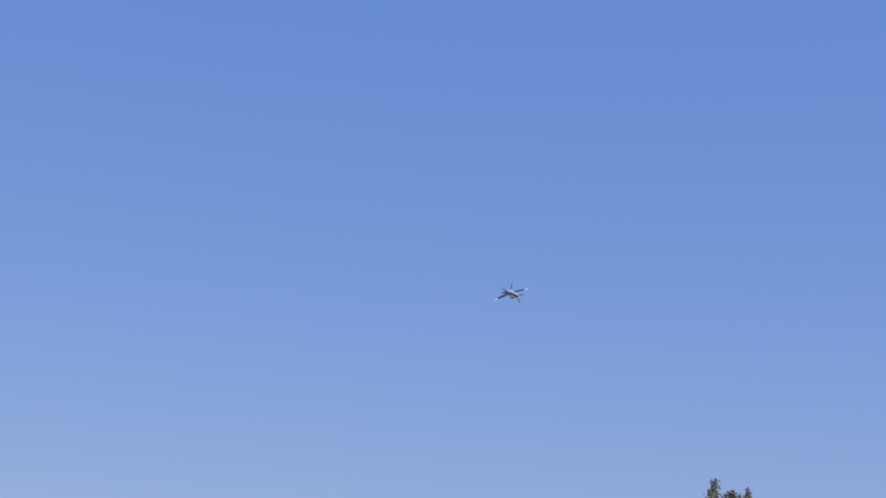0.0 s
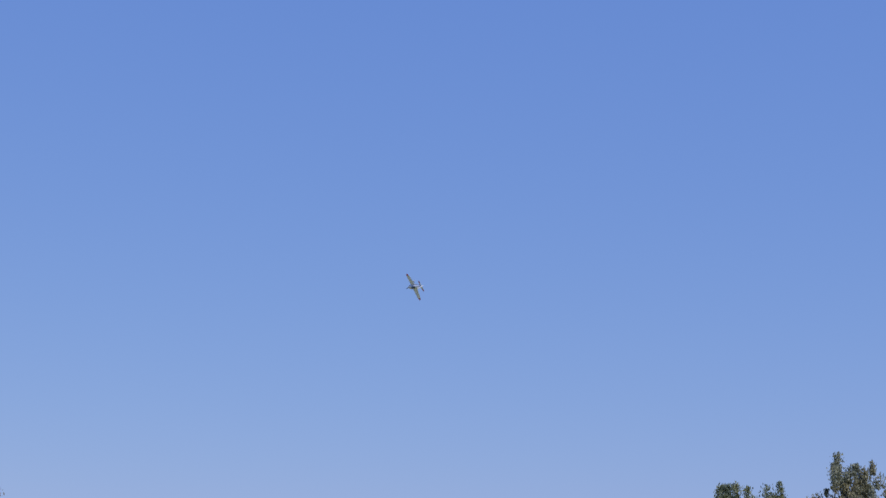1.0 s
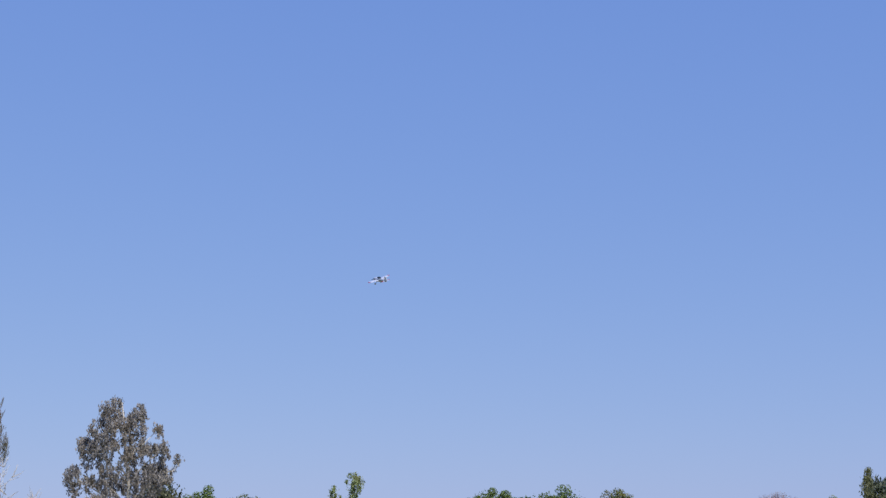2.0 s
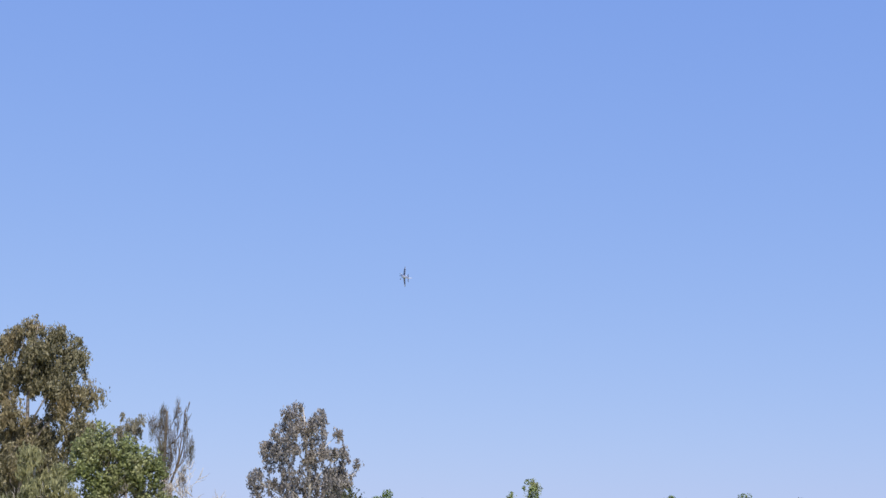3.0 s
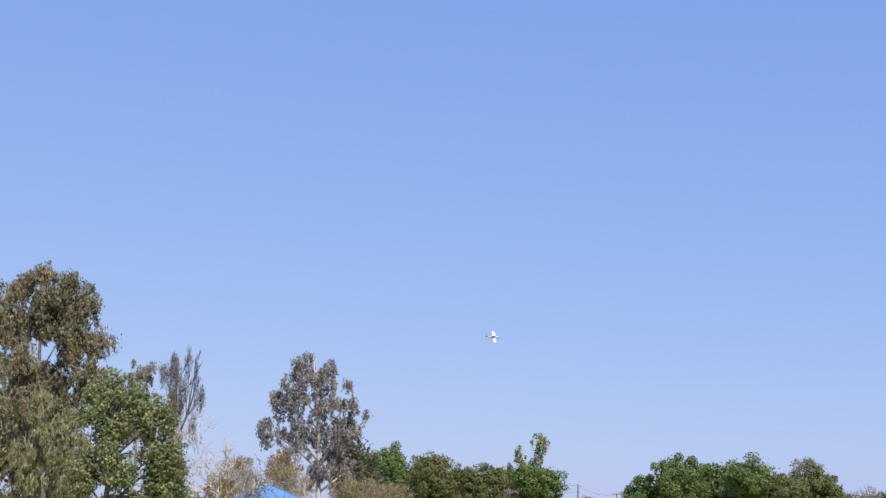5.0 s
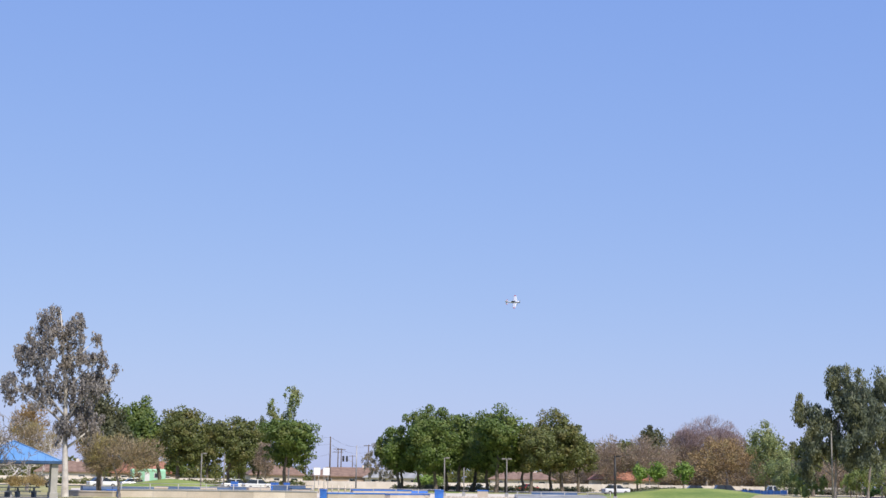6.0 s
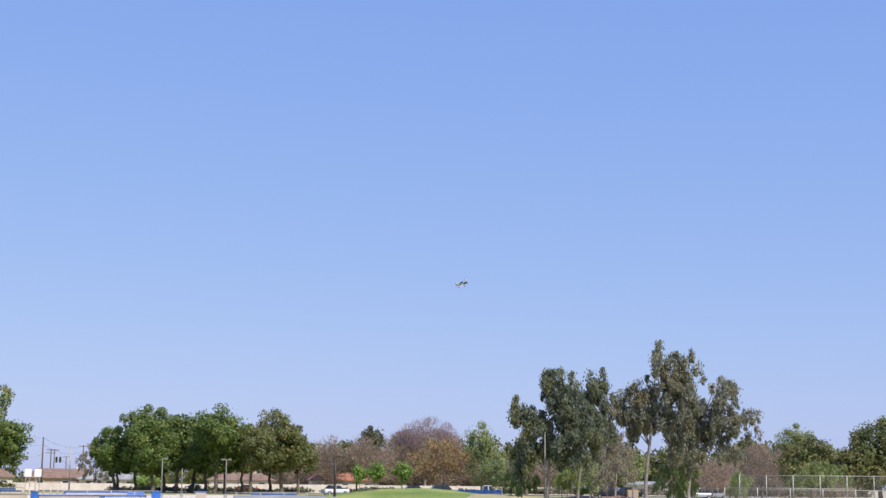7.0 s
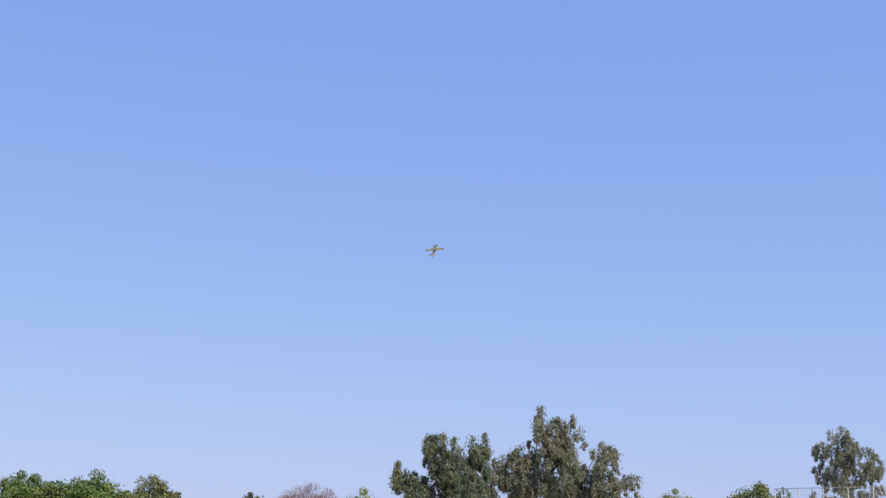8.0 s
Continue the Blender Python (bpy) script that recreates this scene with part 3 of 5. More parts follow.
# ---- model aeroplane ----
FLIGHT = [
    (0.0, -4.94, 12.57, 46.6, 16.3, 18.1, 157),
    (0.1, -3.96, 12.44, 48.1, 19.8, 18.0, 86),
    (0.2, -3.26, 12.32, 49.6, 23.0, 16.8, 21),
    (0.3, -2.41, 12.27, 51.0, 24.5, 14.4, -45),
    (0.4, -1.52, 12.22, 52.5, 24.2, 13.7, -111),
    (0.5, -0.69, 12.21, 53.8, 24.4, 13.1, -171),
    (0.6, 0.13, 12.15, 55.1, 26.0, 13.2, -234),
    (0.7, 1.00, 12.08, 56.2, 27.8, 12.2, -299),
    (0.8, 1.66, 12.04, 57.3, 30.8, 10.4, -361),
    (0.9, 2.54, 12.01, 58.5, 32.0, 8.3, -419),
    (1.0, 3.25, 12.02, 59.6, 31.7, 8.0, -485),
    (1.1, 4.04, 11.97, 60.7, 32.0, 8.9, -546),
    (1.2, 4.95, 11.57, 61.9, 34.5, 10.0, -607),
    (1.3, 5.82, 11.27, 63.1, 36.7, 10.8, -668),
    (1.4, 6.64, 11.04, 64.3, 38.6, 11.6, -729),
    (1.5, 7.43, 10.89, 65.5, 40.1, 12.2, -790),
    (1.6, 8.19, 10.80, 66.8, 41.4, 12.7, -852),
    (1.7, 8.93, 10.76, 68.1, 42.5, 13.4, -914),
    (1.8, 9.64, 10.76, 69.3, 43.4, 14.0, -977),
    (1.9, 10.34, 10.79, 70.6, 44.0, 14.8, -1040),
    (2.0, 11.03, 10.84, 71.9, 44.3, 15.7, -1104),
    (2.1, 11.71, 10.89, 73.2, 44.3, 16.4, -1169),
    (2.2, 12.40, 10.94, 74.5, 43.8, 17.0, -1235),
    (2.3, 13.09, 10.97, 75.9, 42.6, 17.0, -1302),
    (2.4, 13.79, 10.97, 77.4, 40.6, 16.0, -1371),
    (2.5, 14.34, 10.97, 78.9, 39.2, 15.0, -1429),
    (2.6, 14.90, 10.98, 80.4, 38.9, 15.0, -1492),
    (2.7, 15.37, 11.04, 82.0, 38.6, 16.9, -1555),
    (2.8, 15.91, 11.16, 83.6, 38.4, 17.8, -1608),
    (2.9, 16.45, 11.18, 85.2, 38.0, 18.2, -1664),
    (3.0, 16.92, 11.14, 86.9, 36.8, 18.0, -1717),
    (3.1, 17.34, 11.16, 88.5, 34.9, 17.1, -1739),
    (3.2, 17.73, 11.13, 90.2, 32.8, 15.2, -1742),
    (3.3, 18.11, 11.12, 91.9, 30.8, 13.0, -1742),
    (3.4, 18.47, 11.08, 93.7, 28.7, 11.2, -1739),
    (3.5, 18.72, 10.98, 95.5, 26.3, 9.8, -1736),
    (3.6, 18.82, 10.86, 97.3, 23.5, 8.7, -1735),
    (3.7, 19.20, 10.67, 99.1, 20.2, 7.7, -1735),
    (3.8, 19.18, 10.41, 100.8, 16.4, 6.9, -1730),
    (3.9, 19.28, 10.19, 102.6, 11.9, 5.9, -1730),
    (4.0, 19.15, 9.92, 104.3, 6.8, 4.8, -1733),
    (4.1, 19.03, 9.64, 106.1, 1.3, 3.7, -1736),
    (4.2, 18.71, 9.40, 107.7, -4.6, 3.0, -1733),
    (4.3, 18.33, 9.12, 109.3, -10.6, 2.7, -1732),
    (4.4, 17.88, 8.83, 110.8, -17.0, 2.5, -1731),
    (4.5, 17.37, 8.52, 112.3, -23.5, 2.4, -1731),
    (4.6, 16.80, 8.21, 113.6, -30.2, 2.3, -1732),
    (4.7, 16.16, 7.91, 114.8, -36.9, 2.1, -1733),
    (4.8, 15.45, 7.62, 116.0, -43.6, 1.7, -1734),
    (4.9, 14.69, 7.35, 117.0, -50.1, 1.3, -1735),
    (5.0, 13.86, 7.12, 117.9, -56.3, 0.8, -1736),
    (5.1, 12.98, 6.92, 118.7, -62.1, 0.4, -1736),
    (5.2, 12.03, 6.78, 119.4, -67.2, 0.2, -1736),
    (5.3, 11.02, 6.69, 119.8, -71.5, 0.4, -1734),
    (5.4, 9.95, 6.67, 120.2, -74.8, 1.2, -1730),
    (5.5, 8.87, 6.68, 120.4, -77.8, 2.0, -1726),
    (5.6, 7.83, 6.68, 120.4, -80.9, 1.9, -1724),
    (5.7, 6.80, 6.70, 120.2, -84.2, 1.3, -1725),
    (5.8, 5.76, 6.75, 120.0, -87.8, 0.7, -1728),
    (5.9, 4.69, 6.81, 119.5, -91.8, 0.4, -1731),
    (6.0, 3.60, 6.87, 118.9, -96.1, 0.3, -1733),
    (6.1, 2.63, 6.90, 118.2, -100.7, 0.7, -1734),
    (6.2, 1.62, 6.89, 117.3, -105.7, 0.6, -1735),
    (6.3, 0.61, 6.95, 116.3, -110.5, 0.7, -1729),
    (6.4, -0.39, 7.01, 115.2, -115.4, 0.5, -1728),
    (6.5, -1.33, 7.07, 114.1, -120.4, 0.3, -1729),
    (6.6, -2.19, 7.13, 112.9, -125.2, 0.8, -1730),
    (6.7, -2.99, 7.21, 111.6, -130.0, 1.6, -1731),
    (6.8, -3.74, 7.34, 110.4, -135.1, 2.8, -1729),
    (6.9, -4.40, 7.52, 109.1, -140.5, 4.6, -1732),
    (7.0, -5.03, 7.70, 107.8, -146.8, 7.7, -1756),
    (7.1, -5.51, 7.98, 106.4, -154.4, 11.7, -1808),
    (7.2, -5.98, 8.30, 105.1, -161.3, 15.4, -1871),
    (7.3, -6.47, 8.67, 103.7, -166.4, 18.2, -1917),
    (7.4, -6.87, 9.09, 102.4, -169.4, 19.6, -1975),
    (7.5, -7.22, 9.41, 101.0, -170.4, 19.5, -2033),
    (7.6, -7.52, 9.77, 99.6, -170.5, 18.7, -2086),
    (7.7, -7.77, 10.17, 98.3, -170.5, 18.2, -2142),
    (7.8, -7.97, 10.62, 96.9, -171.4, 18.9, -2207),
    (7.9, -8.21, 11.06, 95.5, -172.5, 20.2, -2269),
    (8.0, -8.45, 11.50, 94.1, -174.0, 21.9, -2331),
]


def wing_data(half, root, tip, sweep, thick, rise=0.0, ribs=9, around=10):
    """A wing of both sides: tapered, with rounded tips, its tips raised by rise."""
    V, F = [], []
    for i in range(2 * ribs + 1):
        s = math.sin(0.5 * math.pi * (i - ribs) / ribs)
        c = (root + (tip - root) * abs(s)) * max(0.25, 1 - abs(s) ** 9) ** 0.5
        for k in range(around):
            a = 2 * math.pi * (k + 0.5) / around
            cy, cz = math.cos(a), math.sin(a)
            V.append((s * half, sweep * abs(s) + c * (0.5 * cy), rise * abs(s) + thick * c * (cz if cz > 0 else 0.5 * cz) * (0.65 + 0.35 * cy)))
    n = around
    for i in range(2 * ribs):
        F += [(i * n + k, (i + 1) * n + k, (i + 1) * n + (k + 1) % n, i * n + (k + 1) % n) for k in range(n)]
    F += [tuple(range(n)), tuple(range(len(V) - n, len(V)))[::-1]]
    return V, F


def wing_tones(V, F, half, rise=0.0, tail=False):
    """White above with red tips; dark panels below that stop short of the white tips; a tailplane is dark below."""
    tone = []
    for f in F:
        x = abs(sum(V[i][0] for i in f) / len(f)) / half
        z = sum(V[i][2] for i in f) / len(f) - rise * x
        if z >= 0.0:
            tone.append(1 if x > (0.6 if tail else 0.87) else 0)
        else:
            tone.append(2 if tail or 0.13 < x < 0.77 else 0)
    return tone


def build_aeroplane():
    p = thing("model_aeroplane", at(-4, 48, 12), "white radio-controlled aerobatic aeroplane with red wing tips, flying", "model aeroplane")
    prof = [(0.5, 0.05, 0.05, 0.0), (0.46, 0.075, 0.075, 0.0), (0.34, 0.09, 0.095, 0.0), (0.12, 0.085, 0.105, 0.0), (-0.1, 0.07, 0.095, 0.005), (-0.35, 0.045, 0.07, 0.01), (-0.58, 0.02, 0.045, 0.015)]
    V, F, T = [], [], []
    n = 12
    for y, w, h, zc in prof:
        for k in range(n):
            a = 2 * math.pi * k / n
            V.append((w * math.copysign(abs(math.cos(a)) ** 0.7, math.cos(a)), y, zc + h * math.copysign(abs(math.sin(a)) ** 0.8, math.sin(a))))
    for i in range(len(prof) - 1):
        for k in range(n):
            F.append((i * n + k, i * n + (k + 1) % n, (i + 1) * n + (k + 1) % n, (i + 1) * n + k))
            a = 2 * math.pi * (k + 0.5) / n
            T.append(2 if (i < 2 and math.sin(a) < 0.3) or (abs(math.sin(a) + 0.25) < 0.27 and i > 1) else 0)
    F += [tuple(range(n))[::-1], tuple(range(len(V) - n, len(V)))]
    link("fuselage", V, F, [AIR_WHITE, AIR_RED, AIR_NAVY], p, "white fuselage with a dark cowl and side stripe", T + [2, 0], True)
    rise = 0.055
    V, F = wing_data(0.6, 0.37, 0.23, -0.02, 0.085, rise)
    V = [(x, y + 0.12, z - 0.015) for x, y, z in V]
    link("wing", V, F, [AIR_WHITE, AIR_RED, AIR_NAVY], p, "white wing, red tips above, dark panels below", wing_tones([(x, y, z + 0.015) for x, y, z in V], F, 0.6, rise), True)
    V, F = wing_data(0.24, 0.17, 0.1, -0.02, 0.05, ribs=5)
    V = [(x, y - 0.5, z + 0.02) for x, y, z in V]
    link("tailplane", V, F, [AIR_WHITE, AIR_RED, AIR_NAVY], p, "white tailplane with red tips, dark below", wing_tones([(x, y, z - 0.02) for x, y, z in V], F, 0.24, 0.0, True), True)
    bm = bmesh.new()
    pts = [(-0.4, 0.05), (-0.48, 0.21), (-0.53, 0.235), (-0.6, 0.23), (-0.64, 0.1), (-0.62, -0.02), (-0.58, -0.03)]
    for s in (-0.011, 0.011):
        bm.faces.new([bm.verts.new((s, y, z)) for y, z in pts])
    bm.verts.ensure_lookup_table()
    k = len(pts)
    for i in range(k):
        bm.faces.new([bm.verts[i], bm.verts[(i + 1) % k], bm.verts[k + (i + 1) % k], bm.verts[k + i]])
    bmesh.ops.recalc_face_normals(bm, faces=bm.faces)
    part("fin", bm, AIR_WHITE, p, "white fin and rudder")
    bm = bmesh.new()
    bmesh.ops.create_uvsphere(bm, u_segments=12, v_segments=8, radius=1, matrix=Matrix.Translation((0, 0.03, 0.075)) @ Matrix.Diagonal((0.06, 0.19, 0.085, 1)))
    part("canopy", bm, GLASS, p, "dark tinted canopy", True)
    for s in (-1, 1):
        tubes("gear_leg", [([(s * 0.05, 0.24, -0.08), (s * 0.15, 0.25, -0.18)], [0.012, 0.009])], DARK_STEEL, p)
        bm = bmesh.new()
        bmesh.ops.create_cone(bm, cap_ends=True, segments=14, radius1=0.04, radius2=0.04, depth=0.025, matrix=Matrix.Translation((s * 0.165, 0.25, -0.185)) @ Matrix.Rotation(math.pi / 2, 4, "Y"))
        part("wheel", bm, TYRE, p, "", True)
        bm = bmesh.new()
        bmesh.ops.create_uvsphere(bm, u_segments=10, v_segments=6, radius=1, matrix=Matrix.Translation((s * 0.165, 0.24, -0.17)) @ Matrix.Diagonal((0.022, 0.075, 0.035, 1)))
        part("wheel_cover", bm, AIR_WHITE, p, "", True)
    bm = bmesh.new()
    bmesh.ops.create_cone(bm, cap_ends=True, segments=14, radius1=0.035, radius2=0.004, depth=0.08, matrix=Matrix.Translation((0, 0.04, 0)) @ Matrix.Rotation(-math.pi / 2, 4, "X"))
    for s in (-1, 1):
        box(bm, min(0.02 * s, 0.16 * s), max(0.02 * s, 0.16 * s), 0.0, 0.008, -0.014, 0.014)
    prop = part("propeller", bm, DARK_STEEL, p, "black two-bladed propeller")
    prop.matrix_basis = pose(0, 0.51, 0)
    return p, prop


aeroplane, propeller = build_aeroplane()


def flight_rows():
    rows = []
    for t, az, el, d, turn, climb, bank in FLIGHT:
        spot = at(az, d * math.cos(radians(el)), EYE + d * math.sin(radians(el))).translation
        rows.append((t, Matrix.Translation(spot) @ pose(0, 0, 0, 0, 0, turn) @ pose(0, 0, 0, climb) @ pose(0, 0, 0, 0, bank, 0)))
    return rows


# ---- pavilion ----
def build_pavilion():
    p = thing("pavilion", at(22.1, 117), "picnic pavilion with a blue pyramid roof on grey pillars", "pavilion")
    W, H = 3.4, 2.72
    V = [(-W, -W, H), (W, -W, H), (W, W, H), (-W, W, H), (0, 0, H + 1.45), (-W, -W, H - 0.16), (W, -W, H - 0.16), (W, W, H - 0.16), (-W, W, H - 0.16), (0, 0, H + 1.2)]
    F = [(0, 1, 4), (1, 2, 4), (2, 3, 4), (3, 0, 4), (0, 5, 6, 1), (1, 6, 7, 2), (2, 7, 8, 3), (3, 8, 5, 0), (6, 5, 9), (7, 6, 9), (8, 7, 9), (5, 8, 9)]
    roof = link("roof", V, F, ROOF_BLUE, p, "blue sheet-metal hipped roof")
    # standing seams down each slope
    for q in range(4):
        turn = Matrix.Rotation(q * math.pi / 2, 4, "Z")
        for k in range(-5, 6):
            x = k * W / 6
            top = abs(x) / W
            a, b = turn @ Vector((x, -W, H + 0.02)), turn @ Vector((x, -W * top, H + 1.45 * (1 - top) + 0.02))
            tubes("seam", [([tuple(a), tuple(b)], 0.022)], ROOF_BLUE, roof, sides=4)
    for q in range(4):
        a = Matrix.Rotation(q * math.pi / 2, 4, "Z")
        tubes("hip_cap", [([tuple(a @ Vector((-W, -W, H + 0.02))), (0, 0, H + 1.48)], 0.05)], ROOF_BLUE, roof, sides=5)
        part("fascia", slab(-W, W, -W - 0.03, -W + 0.03, H - 0.2, H + 0.01), DEEP_BLUE, p, "dark blue fascia board").matrix_basis = a
    for sx in (-1, 1):
        for sy in (-1, 1):
            post = part("pillar", slab(sx * 2.95 - 0.24, sx * 2.95 + 0.24, sy * 2.95 - 0.24, sy * 2.95 + 0.24, -0.05, H - 0.15, bevel=0.02), POST_GREY, p, "grey stucco pillar")
            part("plinth", slab(sx * 2.95 - 0.3, sx * 2.95 + 0.3, sy * 2.95 - 0.3, sy * 2.95 + 0.3, -0.04, 0.45, bevel=0.02), POST_GREY, post)
    part("floor_slab", slab(-3.3, 3.3, -3.3, 3.3, -0.05, 0.06), GREY_CONCRETE, p)
    return p


build_pavilion()


def picnic_table(az, d, turn):
    t = thing("picnic_table", at(az, d, 0.06, turn), "grey concrete picnic table with benches in the pavilion", "table", "picnic tables")
    part("tabletop", slab(-0.95, 0.95, -0.38, 0.38, 0.68, 0.76, bevel=0.015), GREY_CONCRETE, t)
    for s in (-1, 1):
        part("bench", slab(-0.95, 0.95, s * 0.75 - 0.14, s * 0.75 + 0.14, 0.4, 0.46, bevel=0.01), GREY_CONCRETE, t)
        part("leg", slab(s * 0.6 - 0.06, s * 0.6 + 0.06, -0.8, 0.8, 0.0, 0.4), GREY_CONCRETE, t)
        part("support", slab(s * 0.6 - 0.05, s * 0.6 + 0.05, -0.2, 0.2, 0.4, 0.68), GREY_CONCRETE, t)


picnic_table(22.5, 116, 15)
picnic_table(21.6, 118, 10)


# ---- playground ----
def build_playground():
    p = thing("playground", at(25.5, 116, 0, 0), "green steel playground tower with railings and a blue slide", "playground")
    deck = part("platform", slab(-1.6, 1.6, -0.8, 0.8, 1.0, 1.08), PLAY_GREEN, p)
    for x in (-1.6, -0.5, 0.5, 1.6):
        for y in (-0.8, 0.8):
            tubes("post", [([(x, y, -0.1), (x, y, 2.5)], 0.055)], PLAY_GREEN, p)
    for z in (1.35, 1.6, 1.85):
        tubes("rail", [([(-1.6, -0.8, z), (1.6, -0.8, z)], 0.028)], PLAY_GREEN, p)
        tubes("rail", [([(-1.6, 0.8, z), (1.6, 0.8, z)], 0.028)], PLAY_GREEN, p)
    for k in range(11):
        x = -1.5 + 0.3 * k
        tubes("baluster", [([(x, -0.8, 1.08), (x, -0.8, 1.85)], 0.014)], PLAY_GREEN, p)
    V, F = [], []
    for i in range(9):
        s = i / 8
        x, z = -1.6 - 1.7 * s, 1.08 - 0.85 * (s ** 0.85) + 0.02
        for y, dz in ((-0.35, 0.22), (-0.3, 0.0), (0.3, 0.0), (0.35, 0.22), (0.39, 0.22), (0.33, -0.05), (-0.33, -0.05), (-0.39, 0.22)):
            V.append((x, y, z + dz))
    for i in range(8):
        F += [(i * 8 + k, i * 8 + (k + 1) % 8, i * 8 + 8 + (k + 1) % 8, i * 8 + 8 + k) for k in range(8)]
    link("slide", V, F, BLUE, p, "blue plastic slide", smooth=True)
    tubes("climbing_bar", [([(1.6, -0.8, 2.2), (2.4, -0.8, 2.1), (3.2, -0.8, 1.4), (3.4, -0.8, -0.1)], 0.04), ([(1.6, 0.8, 2.2), (2.4, 0.8, 2.1), (3.2, 0.8, 1.4), (3.4, 0.8, -0.1)], 0.04)], PLAY_GREEN, p)
    for k in range(5):
        x, z = 2.0 + 0.3 * k, 2.12 - 0.05 * k - (0.14 * k if k > 1 else 0)
        tubes("rung", [([(x, -0.8, z), (x, 0.8, z)], 0.025)], PLAY_GREEN, p)
    part("panel", slab(-0.5, 0.5, -0.84, -0.8, 1.1, 1.8), PLAY_GREEN, p)
    part("panel", slab(0.6, 1.5, -0.84, -0.8, 0.15, 1.0), PLAY_GREEN, p)
    part("panel", slab(-1.5, -0.6, 0.8, 0.84, 0.3, 1.75), PLAY_GREEN, p)
    part("platform", slab(2.3, 4.0, -0.7, 0.7, 0.62, 0.7), PLAY_GREEN, p)
    for x, z in ((2.3, 2.3), (3.15, 1.6), (4.0, 2.3)):
        for y in (-0.7, 0.7):
            tubes("post", [([(x, y, -0.1), (x, y, z)], 0.05)], PLAY_GREEN, p)
    for z in (1.0, 1.25, 1.5):
        tubes("rail", [([(2.3, -0.7, z), (4.0, -0.7, z)], 0.03)], PLAY_GREEN, p)
        tubes("rail", [([(2.3, 0.7, z), (4.0, 0.7, z)], 0.03)], PLAY_GREEN, p)
    part("panel", slab(2.4, 3.1, -0.74, -0.7, 0.1, 0.95), PLAY_GREEN, p)
    V = [(-1.7, -1, 2.5), (-0.4, -1, 2.5), (-0.4, 1, 2.5), (-1.7, 1, 2.5), (-1.05, 0, 3.1), (-1.7, -1, 2.44), (-0.4, -1, 2.44), (-0.4, 1, 2.44), (-1.7, 1, 2.44)]
    link("canopy", V, [(0, 1, 4), (1, 2, 4), (2, 3, 4), (3, 0, 4), (0, 5, 6, 1), (1, 6, 7, 2), (2, 7, 8, 3), (3, 8, 5, 0), (5, 8, 7, 6)], PLAY_GREEN, p)


build_playground()


# ---- skate yard ----
def span(az0, d0, az1, d1):
    """Pose at the first of two ground points with x along the line between them, and its length."""
    a, b = at(az0, d0).translation, at(az1, d1).translation
    w = b - a
    return pose(a.x, a.y, 0, 0, 0, math.degrees(math.atan2(w.y, w.x))), w.length


def low_wall(az0, d0, az1, d1, h, label):
    m, n = span(az0, d0, az1, d1)
    w = thing("low_wall", m, label, "wall", kind="structure")
    part("cap", slab(-0.04, n + 0.04, -0.05, 0.37, h, h + 0.07, bevel=0.012), GREY_CONCRETE, w)
    k = round(n / 3.1)
    for i in range(k):
        x0, x1 = i * n / k + 0.012, (i + 1) * n / k - 0.012
        part("panel", slab(x0, x1, 0, 0.32, -0.2, h, bevel=0.01), CONCRETE, w)
    part("core", slab(0.02, n - 0.02, 0.02, 0.3, -0.2, h - 0.01), GREY_CONCRETE, w)
    return w


low_wall(18.3, 128, 10.95, 133, 0.58, "low warm concrete wall at the edge of the lawn")


def skate_rail(az0, d0, az1, d1, h, material, label):
    m, n = span(az0, d0, az1, d1)
    r = thing("hand_rail", m, label, "railing", "skate yard rails")
    k = max(1, round(n / 2.6))
    for i in range(k + 1):
        tubes("post", [([(i * n / k, 0, -0.1), (i * n / k, 0, h)], 0.045)], STEEL, r)
    for z in (h - 0.03, h * 0.55):
        tubes("rail", [([(0, 0, z), (n, 0, z)], 0.03)], material, r)


skate_rail(18.2, 136, 11.1, 141, 1.15, STEEL, "grey steel hand rail behind the low wall")
skate_rail(10.6, 140, 6.3, 146, 0.95, STEEL, "grey steel hand rail by the blue ledges")
skate_rail(3.4, 152, -0.1, 158, 0.8, STEEL, "short steel rail along the concrete bank")


def ramp(az, d, length, depth, h, material, label, turn=0.0):
    """A quarter pipe: curved riding face, flat deck and steel coping."""
    r = thing("skate_ramp", at(az, d, 0.02, turn), label, "ramp", "skate ramps")
    V, F = [], []
    prof = [(-depth, 0.0)] + [(-depth + depth * 0.75 * math.sin(a), h * (1 - math.cos(a))) for a in (0.3, 0.6, 0.9, 1.2, 1.57)] + [(depth * 0.3, h), (depth * 0.3, 0.0)]
    k = len(prof)
    for x in (-length / 2, length / 2):
        V += [(x, y, z) for y, z in prof]
    F = [(i, (i + 1) % k, k + (i + 1) % k, k + i) for i in range(k)] + [tuple(range(k))[::-1], tuple(range(k, 2 * k))]
    link("body", V, F, material, r)
    tubes("coping", [([(-length / 2, -depth * 0.25, h), (length / 2, -depth * 0.25, h)], 0.035)], STEEL, r)


